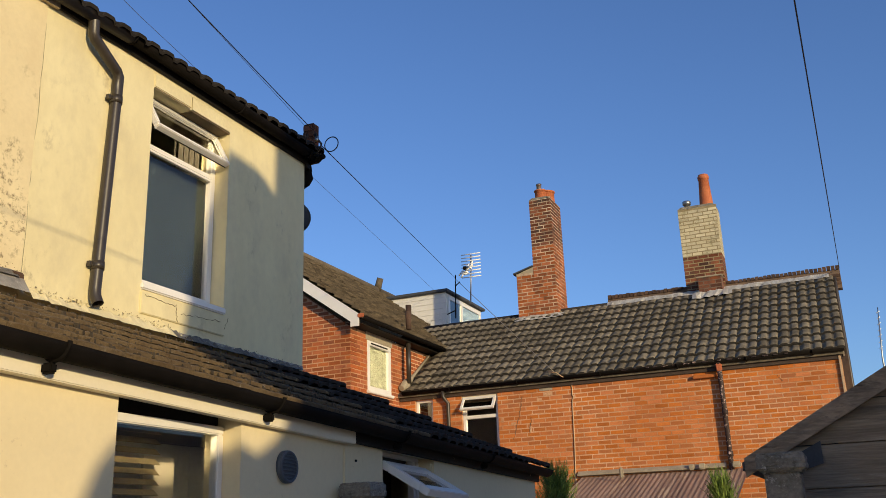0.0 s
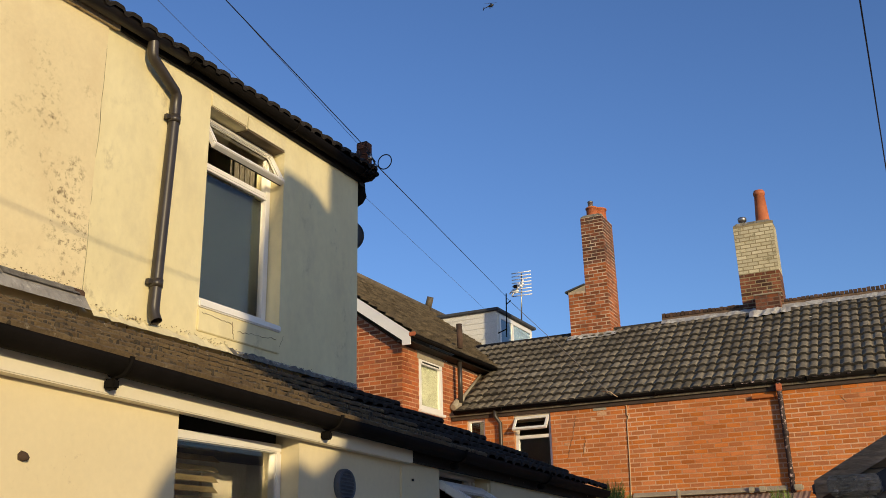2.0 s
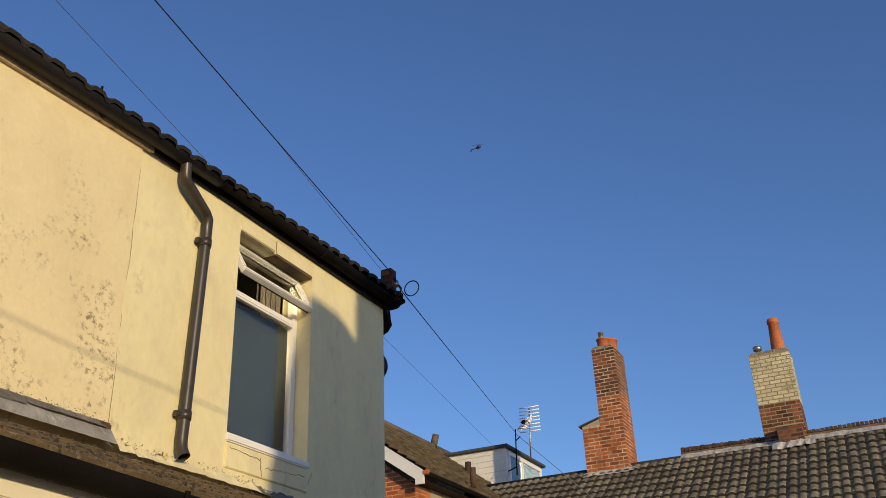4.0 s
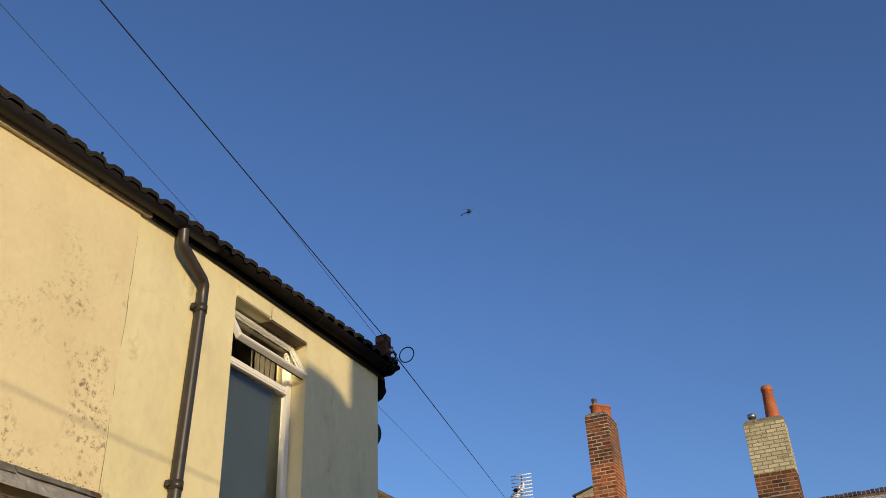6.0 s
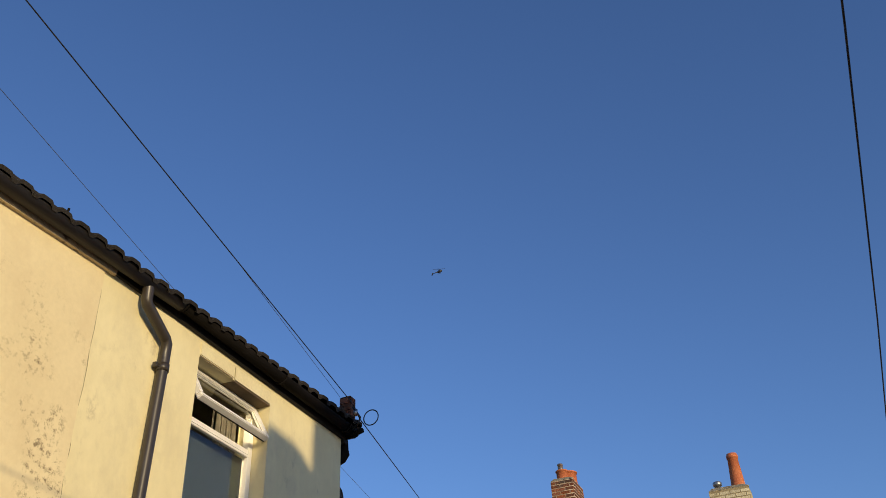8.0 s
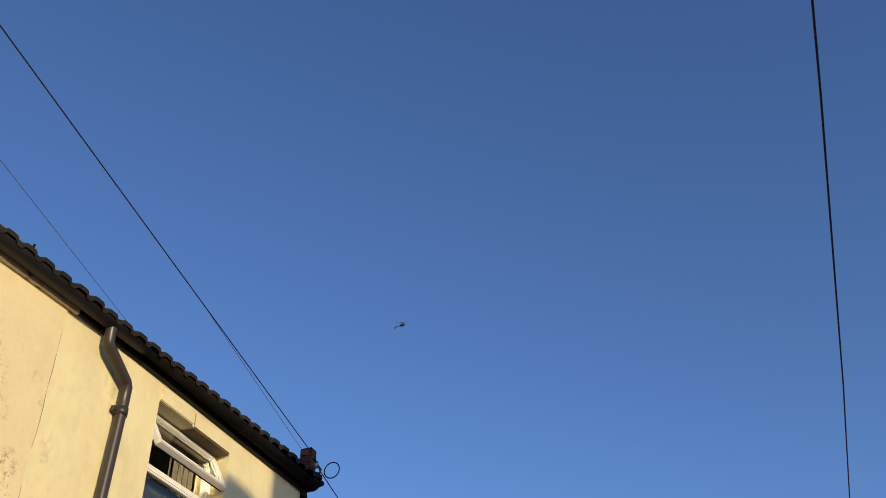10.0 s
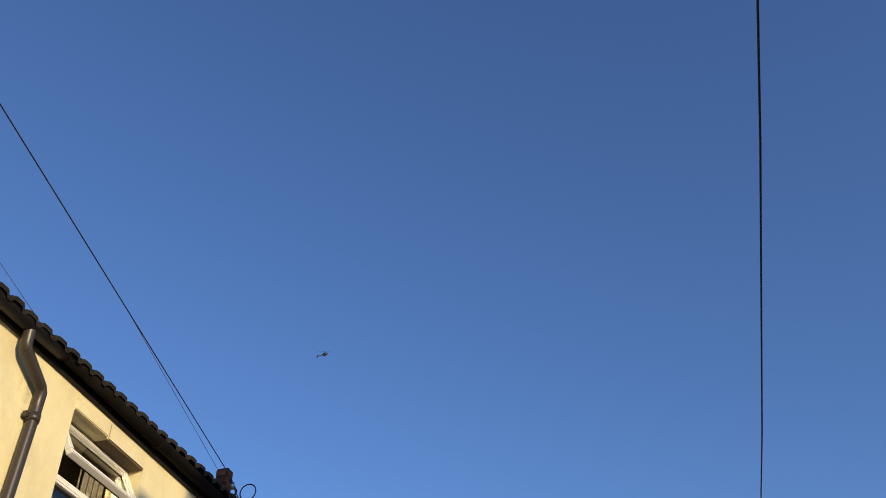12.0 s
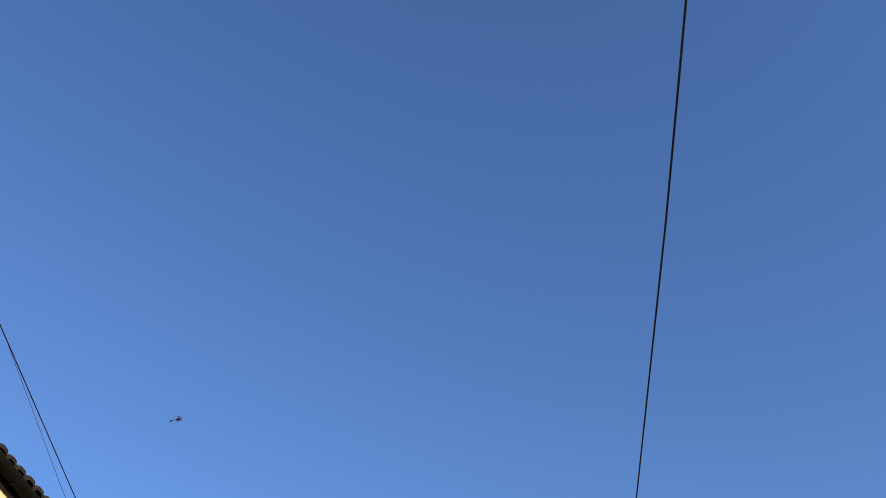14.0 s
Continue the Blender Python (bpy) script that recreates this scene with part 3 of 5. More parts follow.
        pts = [(x, a[0] + (c2[0] - a[0]) * i / n + rnd.uniform(-0.008, 0.008), a[1] + (c2[1] - a[1]) * i / n + rnd.uniform(-0.01, 0.01)) for i in range(n + 1)]
        part("crack", tube(bmesh.new(), pts, [rnd.uniform(0.0006, 0.0028 if x > 0.01 else 0.0016) for _ in pts], 5), CRACK, h)
    # roof
    roof = part("roof", prism(bmesh.new(), [(0.06, 5.50), (-3.3, 7.30), (-6.8, 5.42), (-6.8, 5.38), (-3.3, 7.24), (0.06, 5.44)], "y", -12.0, 0.10), TILE_DARK, h, "dark concrete tiles with rolled edges")
    part("ridge", tube(bmesh.new(), [(-3.3, -12, 7.30), (-3.3, 0.1, 7.30)], 0.11, 10), TILE_DARK, roof)
    lay_tiles(roof, TILE_DARK, (0.155, -8.14, 5.245), (0, 1, 0.029), (-3.3, 0, 1.8), 25, 6, 0.33, 0.33, high=0.027)
    b = bmesh.new()
    tube(b, [(0.14, 0.10, 5.47), (-3.3, 0.10, 7.28)], 0.035, 8)
    part("verge", b, BLACK_WOOD, roof)
    kn = part("kneeler", box(bmesh.new(), -0.11, 0.03, 0.12, 0.24, 5.46, 5.64), MORTAR_SOOT, h, "stump of old brickwork at the roof's corner")
    lay_bricks(kn, BRICK_SOOT, (-0.10, 0.12, 5.64), (1, 0, 0), (0, -1, 0), 0.13, 0.225, length=0.11)
    part("core", box(bmesh.new(), -0.098, 0.027, 0.124, 0.236, 5.64, 5.88, 0.008), BRICK_SOOT, kn)


main_house()


# ---- single-storey extension in front of it ----
def extension():
    e = thing("extension", (0.8, -4, 0), "pale rendered lean-to extension with a mossy tiled roof", "extension")
    w1 = (-4.11, -3.15, 1.0, 2.44)
    w2 = (-1.46, -0.57, 1.2, 2.44)
    part("wall", wall_x(bmesh.new(), 1.35, 1.6, -12.0, 1.95, 0.0, 2.44, [w1, w2]), PALE, e, "pale cream render")
    part("end_wall", prism(bmesh.new(), [(0.0, 0.0), (1.35, 0.0), (1.35, 2.44), (0.0, 2.44)], "y", 1.7, 1.95), PALE, e)
    part("end_wall", prism(bmesh.new(), [(0.0, 0.0), (1.35, 0.0), (1.35, 2.44), (0.0, 3.1)], "y", -12.0, -11.8), PALE, e)
    part("inner_wall", box(bmesh.new(), 0.02, 0.06, -11.8, 1.7, 0.0, 2.44), ROOM, e)
    part("ceiling", box(bmesh.new(), 0.06, 1.35, -11.8, 1.7, 2.40, 2.44), ROOM, e)
    part("fascia", box(bmesh.new(), 1.6, 1.66, -12.0, -1.95, 2.385, 2.50, 0.005), WHITE, e, "white painted fascia board")
    part("fascia", box(bmesh.new(), 1.6, 1.64, -1.948, 2.0, 2.40, 2.52, 0.005), BLACK_WOOD, e, "black fascia board")
    part("gutter", gutter(bmesh.new(), (1.72, -12.0, 2.528), (1.72, 2.02, 2.515), 0.068), PLASTIC, e, "black half-round gutter")
    for y in (-4.62, -3.02, -1.4, 0.3):
        b = bmesh.new()
        tube(b, [(1.72 + 0.076 * math.cos(t), y, 2.528 - 0.076 * math.sin(t)) for t in (math.pi * k / 10 for k in range(11))], 0.011, 6)
        box(b, 1.66, 1.72, y - 0.02, y + 0.02, 2.40, 2.445, 0.008)
        part("gutter_bracket", b, PLASTIC, e)
    # near window with a slatted blind
    w = part("window", frame_x(bmesh.new(), 1.42, 1.485, -4.11, -3.152, 1.0, 2.33, 0.046), UPVC, e, "white plastic window with a slatted blind inside")
    no_shadow(part("pane", box(bmesh.new(), 1.460, 1.472, -4.08, -3.18, 1.03, 2.30), GLASS, w))
    # black strip stands in for the shadow between fascia and frame
    part("head_board", box(bmesh.new(), 1.38, 1.44, -4.11, -3.152, 2.332, 2.46), BLACK_WOOD, w)
    blind = part("blind", box(bmesh.new(), 1.05, 1.08, -4.06, -3.20, 2.36, 2.39), SLAT, w, "slatted blind half across the window")
    for k in range(26):
        z = 2.33 - 0.056 * k
        part("slat", swing(box(bmesh.new(), 1.035, 1.09, -4.06, -3.20, z - 0.0015, z + 0.0015), Vector((1.06, 0, z)), "Y", 40), SLAT, blind)
    for y in (-3.68, -3.62):
        part("cord", tube(bmesh.new(), [(1.092, y, 1.05), (1.092, y, 2.37)], 0.002, 5), SLAT, blind)
    # added panel that gives the sunlit patch in the room its outline
    part("curtain", box(bmesh.new(), 0.98, 1.0, -3.24, -2.98, 0.9, 2.20), PALE_PANEL, w, "pale panel shaped like the sun patch beside the blind")
    part("room_wall", box(bmesh.new(), 0.62, 0.64, -4.9, -2.0, 0.4, 2.4), ROOM_PALE, w)
    part("room_wall", box(bmesh.new(), 0.64, 1.35, -2.4, -2.38, 0.4, 2.4), ROOM_PALE, w)
    # far window, its vent hung wide open
    w = part("window", frame_x(bmesh.new(), 1.42, 1.48, -1.455, -0.60, 1.2, 2.408, 0.028), UPVC, e, "white plastic window with an open vent")
    part("head", box(bmesh.new(), 1.36, 1.575, -1.46, -0.57, 2.411, 2.438), WHITE, w)
    part("reveal", box(bmesh.new(), 1.36, 1.582, -0.599, -0.57, 1.2, 2.376), PALE, w)
    part("mullion", box(bmesh.new(), 1.425, 1.475, -0.70, -0.66, 1.26, 2.379, 0.004), UPVC, w)
    piv = Vector((1.56, 0, 2.285))
    sash = part("vent_sash", swing(frame_x(bmesh.new(), 1.56, 1.615, -1.44, -0.72, 1.855, 2.285, 0.075), piv, "Y", -59), UPVC, w, "white vent sash hung wide open")
    no_shadow(part("pane", swing(box(bmesh.new(), 1.582, 1.594, -1.37, -0.79, 1.925, 2.215), piv, "Y", -59), GLASS, sash))
    # round extractor vent
    v = part("extractor_vent", tube(bmesh.new(), [(1.6, -2.71, 2.18), (1.625, -2.71, 2.18)], 0.095, 28), DISH, e, "round grey plastic extractor vent")
    part("ring", tube(bmesh.new(), [(1.628, -2.71 + 0.085 * math.cos(t), 2.18 + 0.085 * math.sin(t)) for t in (2 * math.pi * k / 28 for k in range(29))], 0.010, 8, False), DISH, v)
    for k in range(7):
        z = 2.18 - 0.063 + 0.021 * k
        half = math.sqrt(max(0.0001, 0.075 ** 2 - (z - 2.18) ** 2))
        part("louvre", swing(box(bmesh.new(), 1.622, 1.636, -2.71 - half, -2.71 + half, z - 0.002, z + 0.002), Vector((1.63, 0, z)), "Y", 35), DISH, v)
    part("overflow_pipe", tube(bmesh.new(), [(1.6, -1.86, 2.29), (1.612, -1.86, 2.288)], 0.008, 10), BLACK_WOOD, e)
    part("fixing_stub", tube(bmesh.new(), [(1.598, -4.945, 2.10), (1.615, -4.942, 2.098), (1.628, -4.935, 2.09)], [0.022, 0.018, 0.007], 6), BRICK_BROWN, e, "broken stub where a fixing was torn out")
    part("seam", box(bmesh.new(), 1.6, 1.612, -2.02, -2.0, 0.0, 2.36), PALE, e)
    # roof: a lean-to slope that ends in a hip
    top, low, edge = 3.225, 2.53, 1.745
    roof = part("roof", prism(bmesh.new(), [(0.0, top - 0.03), (edge - 0.06, low + 0.0), (edge - 0.06, low - 0.03), (0.0, top - 0.07)], "y", -12.0, 0.0), TILE_MOSS, e, "mossy brown concrete tiles")
    b = bmesh.new()
    tri = [b.verts.new(p) for p in ((0.0, 0.0, top - 0.03), (edge - 0.06, 0.0, low), (edge - 0.06, 1.98, low), (0.0, 1.98, low - 0.02))]
    b.faces.new((tri[0], tri[1], tri[2]))
    b.faces.new((tri[0], tri[2], tri[3]))
    part("hip_slope", b, TILE_DARK, roof)
    slope = (-edge, 0, top - low)
    rnd = random.Random(17)
    b = bmesh.new()
    for k in range(620):
        f = (rnd.randrange(6) * 0.32 + abs(rnd.gauss(0, 0.05))) / 1.88 if k % 3 else rnd.random()
        c = Vector((edge * (1 - min(f, 0.97)), rnd.uniform(-5.6, -1.0), low + (top - low) * min(f, 0.97) + 0.026))
        r = rnd.uniform(0.004, 0.013)
        rim = [b.verts.new(c + Vector((r * 0.8 * math.cos(a), r * rnd.uniform(0.8, 1.6) * math.sin(a), -0.02))) for a in (2 * math.pi * i / 7 for i in range(7))]
        mid = [b.verts.new(v.co.lerp(c, 0.25) + Vector((0, 0, 0.02 + r * rnd.uniform(0.1, 0.4)))) for v in rim]
        for i in range(7):
            b.faces.new((rim[i], rim[(i + 1) % 7], mid[(i + 1) % 7], mid[i])).smooth = True
        b.faces.new(mid).smooth = True
    tagged(part("moss_clumps", b, MOSS, roof, "dark dry moss on the tiles"), kind="stuff")
    lay_tiles(roof, TILE_MOSS, (edge, -8.2, low), (0, 1, 0), slope, 22, 6, 0.33, 0.32, rough=0.4, high=0.004, thick=0.020)
    lay_tiles(roof, TILE_DARK, (edge, -0.94, low), (0, 1, 0), slope, 9, 6, 0.33, 0.32, keep=lambda p: p.y < 2.05 * p.x / edge + 0.05 + 0.12, rough=1.5, high=0.022)


def slump():
    """The extension's eaves fall away from the yard: drop it by 3 cm a metre along its length, fading to nothing at the house wall."""
    drop = lambda x, y: -0.03 * (y + 4.5) * max(0.0, min(1.0, x / 1.6))
    root = bpy.data.objects["extension"]
    level = {o for o in root.children if o.name.startswith("window") and o.data.vertices[0].co.y < -3}
    for ob in root.children_recursive:
        if ob in level or ob.parent in level or ob.parent.parent in level:
            continue
        if ob.name.startswith("roof_tile"):
            p = ob.matrix_basis.translation.copy()
            fall = math.atan(-0.03 * max(0.0, min(1.0, p.x / 1.6)))
            ob.matrix_basis = Matrix.Translation((p.x, p.y, p.z + drop(p.x, p.y))) @ Matrix.Rotation(fall, 4, "X") @ Matrix.Translation(-p) @ ob.matrix_basis
        else:
            for v in ob.data.vertices:
                if v.co.z > 0.5:
                    v.co.z += drop(v.co.x, v.co.y)


extension()
slump()


# ---- brick house across the yards ----
def chimney(parent, x0, x1, y0, y1, z0, z1, mat, mortar, label, seed, split=None, upper=None):
    c = part("chimney", box(bmesh.new(), x0 + 0.008, x1 - 0.008, y0 + 0.008, y1 - 0.008, z0, z1 + 0.01), mortar, parent, label)
    for za, zb, m in ((z0, split or z1, mat), (split, z1, upper)) if split else ((z0, z1, mat),):
        lay_bricks(c, m, (x0, y0 + 0.008, za), (1, 0, 0), (0, -1, 0), x1 - x0, zb - za, seed=seed, length=0.20)
        lay_bricks(c, m, (x1 - 0.008, y0, za), (0, 1, 0), (1, 0, 0), y1 - y0, zb - za, seed=seed + 1)
        lay_bricks(c, m, (x0 + 0.008, y1, za), (0, -1, 0), (-1, 0, 0), y1 - y0, zb - za, seed=seed + 2, singles=0)
    cap = bmesh.new()
    rnd = random.Random(seed + 9)
    prism(cap, [(x0 + 0.006, z1 + 0.005), (x1 - 0.006, z1 + 0.005), (x1 - 0.08, z1 + 0.05), (x0 + 0.08, z1 + 0.055)], "y", y0 + 0.006, y1 - 0.006)
    for k in range(26):
        at = Vector((rnd.uniform(x0 + 0.03, x1 - 0.03), rnd.uniform(y0 + 0.02, y0 + 0.1) if k % 2 else rnd.uniform(y0, y1), z1 + rnd.uniform(0.0, 0.03)))
        bmesh.ops.create_icosphere(cap, subdivisions=1, radius=rnd.uniform(0.02, 0.045), matrix=Matrix.Translation(at) @ Matrix.Diagonal((1.4, 1.2, 0.7, 1)))
    part("flaunching", cap, CONCRETE, c)
    return c


def pot(parent, x, y, z, high, r0, r1, mat, label):
    b = bmesh.new()
    tube(b, [(x, y, z), (x, y, z + high * 0.86), (x, y, z + high * 0.865), (x, y, z + high * 0.95), (x, y, z + high * 0.955), (x, y, z + high), (x, y, z + high - 0.001), (x, y, z + high * 0.5)],
         [r0, r1, r1 * 1.13, r1 * 1.16, r1 * 1.02, r1, r1 * 0.8, r1 * 0.75], 20, False)
    return part("chimney_pot", b, mat, parent, label)


def brick_house():
    h = thing("brick_house", (1, 10, 0), "orange brick cottage with a grey concrete-tiled roof", "house")
    X0, X1, Y = -2.98, 4.70, 8.1
    win, small = (-1.73, -1.03, 2.9, 4.14), (-2.66, -2.30, 3.4, 4.12)
    wall = part("wall", wall_y(bmesh.new(), Y, Y + 0.22, X0, X1, 0.0, 4.22, [win, small]), MORTAR, h, "orange brick wall")
    part("side_wall", box(bmesh.new(), X1 - 0.22, X1 - 0.004, Y + 0.22, 11.1, 0.0, 4.3), MORTAR_DARK, h)
    part("side_gable", prism(bmesh.new(), [(Y + 0.05, 4.22), (11.1, 4.3), (11.1, 6.0)], "x", X1 - 0.22, X1 - 0.004), MORTAR_DARK, h)
    part("inner_wall", box(bmesh.new(), X0, X1 - 0.22, 10.0, 10.1, 0.0, 4.3), ROOM, h)
    # window
    def at_front(bm):
        for v in bm.verts:
            v.co = Vector((v.co.y, v.co.x, v.co.z))
        return bm
    w = part("window", at_front(frame_x(bmesh.new(), Y + 0.05, Y + 0.12, win[0], win[1], win[2], 4.08, 0.06)), UPVC, h, "white window with its top vent open")
    part("head", box(bmesh.new(), win[0], win[1], Y + 0.02, Y + 0.14, 4.08, 4.14, 0.005), WHITE, w)
    part("transom", box(bmesh.new(), win[0] + 0.06, win[1] - 0.06, Y + 0.045, Y + 0.12, 3.70, 3.76, 0.005), UPVC, w)
    no_shadow(part("pane", box(bmesh.new(), win[0] + 0.05, win[1] - 0.05, Y + 0.08, Y + 0.09, win[2] + 0.05, 3.705), GLASS, w))
    sash = part("vent_sash", at_front(swing(frame_x(bmesh.new(), Y - 0.0, Y + 0.045, win[0] + 0.02, win[1] - 0.03, 3.77, 4.07, 0.05), Vector((Y + 0.04, 0, 4.06)), "Y", 38)), UPVC, w, "white top vent, open")
    no_shadow(part("pane", at_front(swing(box(bmesh.new(), Y + 0.015, Y + 0.025, win[0] + 0.06, win[1] - 0.07, 3.81, 4.03), Vector((Y + 0.04, 0, 4.06)), "Y", 38)), GLASS, sash))
    w = part("window", at_front(frame_x(bmesh.new(), Y + 0.05, Y + 0.11, small[0], small[1], small[2], small[3], 0.05)), UPVC, h, "narrow white window")
    no_shadow(part("pane", box(bmesh.new(), small[0] + 0.04, small[1] - 0.04, Y + 0.075, Y + 0.085, small[2] + 0.04, small[3] - 0.04), GLASS, w))
    part("curtain", box(bmesh.new(), small[0] + 0.20, small[1] - 0.03, Y + 0.14, Y + 0.16, small[2], small[3]), CURTAIN, w)
    # eaves
    part("fascia", box(bmesh.new(), X0 + 0.02, X1 + 0.03, Y - 0.035, Y - 0.010, 4.12, 4.29, 0.004), FASCIA_BROWN, h, "dark brown fascia board")
    part("gutter", gutter(bmesh.new(), (-2.86, Y - 0.11, 4.275), (4.76, Y - 0.11, 4.285), 0.06, out=Vector((0, -1, 0))), PLASTIC, h, "black gutter flaking at its joints")
    for x in (-1.9, -0.6, 0.9, 2.2, 3.3, 4.3):
        b = bmesh.new()
        tube(b, [(x, Y - 0.11 - 0.066 * math.cos(t), 4.28 - 0.066 * math.sin(t)) for t in (math.pi * k / 8 for k in range(9))], 0.012, 6)
        part("gutter_bracket", b, PLASTIC, h)
    rnd = random.Random(8)
    for k in range(16):
        x = 1.3 + 0.17 * k + rnd.uniform(-0.05, 0.05)
        part("rust_flake", box(bmesh.new(), x, x + rnd.uniform(0.04, 0.12), Y - 0.180, Y - 0.172, 4.255, 4.255 + rnd.uniform(0.01, 0.025), 0.003), FLAKED, h)
    # downpipe with flaking paint
    dp = part("downpipe", tube(bmesh.new(), [(2.86, Y - 0.11, 4.24), (2.86, Y - 0.10, 4.10), (2.86, Y - 0.075, 4.0), (2.87, Y - 0.075, 0.2)], 0.040, 12), FLAKED, h, "black iron downpipe with flaking paint")
    part("hopper", box(bmesh.new(), 2.815, 2.905, Y - 0.155, Y - 0.065, 4.10, 4.22, 0.012), TERRACOTTA, dp)
    for z in (3.4, 2.75):
        part("pipe_collar", tube(bmesh.new(), [(2.865, Y - 0.075, z), (2.865, Y - 0.075, z + 0.08)], 0.048, 12), FLAKED, dp)
    part("stub_bracket", box(bmesh.new(), 2.42, 2.80, Y - 0.07, Y, 4.02, 4.075, 0.005), BRICK, h, "short ledge of brick under the eaves")
    dp = part("downpipe", tube(bmesh.new(), [(-2.05, Y - 0.11, 4.24), (-2.05, Y - 0.09, 4.12), (-1.97, Y - 0.06, 4.0), (-1.97, Y - 0.06, 2.0)], 0.036, 12), PIPE, h, "brown downpipe")
    part("cable_conduit", tube(bmesh.new(), [(0.30, Y - 0.03, 4.22), (0.345, Y - 0.012, 4.12), (0.36, Y - 0.012, 4.08), (0.352, Y - 0.012, 3.95), (0.375, Y - 0.012, 3.93), (0.372, Y - 0.012, 3.89), (0.346, Y - 0.012, 3.87), (0.33, Y - 0.012, 3.15), (0.305, Y - 0.012, 2.58), (0.30, Y - 0.012, 1.9)], 0.0105, 8), CREAM_CABLE, h, "thin cream cable down the bricks")
    part("loose_cable", tube(bmesh.new(), [(0.10, 7.92, 4.34), (0.02, 7.88, 4.36), (0.16, 7.86, 4.33), (0.24, 7.90, 4.26), (0.30, Y - 0.03, 4.22)], 0.008, 6), CREAM_CABLE, h, "tangle of pale cable over the gutter")
    rnd = random.Random(9)
    for a, c2 in (((-0.56, 4.02), (-0.63, 3.69)), ((-0.63, 3.69), (-0.77, 3.26)), ((-0.41, 3.64), (-0.47, 3.33)), ((3.72, 3.96), (3.80, 3.86))):
        n = 12
        pts = [(a[0] + (c2[0] - a[0]) * i / n + rnd.uniform(-0.012, 0.012), Y - 0.0055, a[1] + (c2[1] - a[1]) * i / n) for i in range(n + 1)]
        part("crack", tube(bmesh.new(), pts, [rnd.uniform(0.002, 0.006) for _ in pts], 5), CRACK, h)
    for x, z, w0, h0 in ((-0.30, 3.90, 0.10, 0.05), (-0.16, 3.98, 0.16, 0.06), (-0.42, 3.66, 0.30, 0.035), (-0.46, 3.36, 0.05, 0.12), (-0.80, 3.52, 0.10, 0.05), (-0.98, 3.58, 0.06, 0.09)):
        part("mortar_smear", box(bmesh.new(), x, x + w0, Y - 0.0075, Y + 0.01, z, z + h0, 0.004), MORTAR, h)
    part("patch", box(bmesh.new(), -0.24, 0.0, Y - 0.012, Y + 0.02, 4.07, 4.155, 0.004), CEMENT, h)
    part("corner_batten", box(bmesh.new(), 4.655, 4.692, Y - 0.045, Y - 0.012, 3.1, 4.17, 0.005), CREAM_CABLE, h, "pale timber batten at the wall corner")
    part("corner_cement", prism(bmesh.new(), [(4.699, Y + 0.02), (4.80, Y + 0.05), (4.78, Y + 0.2), (4.699, Y + 0.2)], "z", 2.4, 4.2), BRICK_BROWN, h)
    # side verge and pipe beyond
    part("bargeboard", prism(bmesh.new(), [(Y - 0.05, 4.15), (Y - 0.05, 4.27), (11.0, 6.12), (11.0, 6.0)], "x", X1 + 0.03, X1 + 0.055), DARK_TIMBER, h)
    part("side_pipe", tube(bmesh.new(), [(X1 + 0.10, 10.9, 6.1), (X1 + 0.10, 10.9, 5.8), (X1 + 0.10, 10.3, 4.7), (X1 + 0.10, 10.3, 0.2)], 0.04, 10), PIPE, h, "brown pipe on the side wall")
    # roof
    pitch = 0.64
    roof = part("roof", prism(bmesh.new(), [(Y - 0.08, 4.245), (10.95, 4.245 + pitch * 2.93), (13.9, 4.3), (13.9, 4.24), (10.95, 4.185 + pitch * 2.93), (Y - 0.08, 4.185)], "x", -4.2, X1 + 0.04), TILE, h, "grey-brown concrete tiles with rolls")
    part("ridge_tiles", tube(bmesh.new(), [(-4.0, 10.93, 6.10), (0.45, 10.93, 6.10)], 0.085, 10), TILE_DARK, roof)
    valley = lambda z: -2.72 if z < 5.42 else -2.76 - (z - 5.41) / 0.72
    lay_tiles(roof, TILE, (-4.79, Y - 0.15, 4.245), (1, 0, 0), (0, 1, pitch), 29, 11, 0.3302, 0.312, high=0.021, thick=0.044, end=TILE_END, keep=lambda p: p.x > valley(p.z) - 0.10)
    for k in range(16):
        rnd2 = random.Random(k)
        y = rnd2.uniform(8.2, 10.7)
        x = rnd2.uniform(-2.2, 4.5)
        part("bird_dropping", box(bmesh.new(), x, x + 0.035, y, y + 0.05, 4.327 + pitch * (y - 8.0), 4.338 + pitch * (y - 8.0), 0.004), BRIGHT_LEAD, roof)
    # brick upstand along the ridge, with a coping of bricks on edge
    up = part("parapet", box(bmesh.new(), 0.45, 4.92, 10.99, 11.2, 5.9, 6.26), MORTAR_SOOT, h, "low brick parapet behind the ridge")
    lay_bricks(up, BRICK_BROWN, (0.45, 10.985, 5.96), (1, 0, 0), (0, -1, 0), 4.47, 0.28, seed=21, singles=60)
    b = bmesh.new()
    for k in range(58):
        x = 0.46 + 0.077 * k
        dz = rnd.uniform(-0.008, 0.008) - 0.03 * math.sin(k / 57 * math.pi)
        box(b, x, x + 0.066, 10.97, 11.21, 6.26, 6.345 + dz)
    tagged(part("coping", b, BRICK_BROWN, up), kind="stuff")
    b = ragged(0.47, 4.72, 44, (10.88, 6.185), (10.72, 6.070), 0.018, rnd)
    part("flashing", b, BRIGHT_LEAD, h, "pale mortar and lead flashing")
    # stacks
    c = chimney(h, -1.02, -0.53, 10.66, 11.42, 5.75, 8.60, BRICK_STACK, MORTAR_DARK, "tall narrow stack of red brick, sooty at the top", 31, split=7.55, upper=BRICK_SOOT)
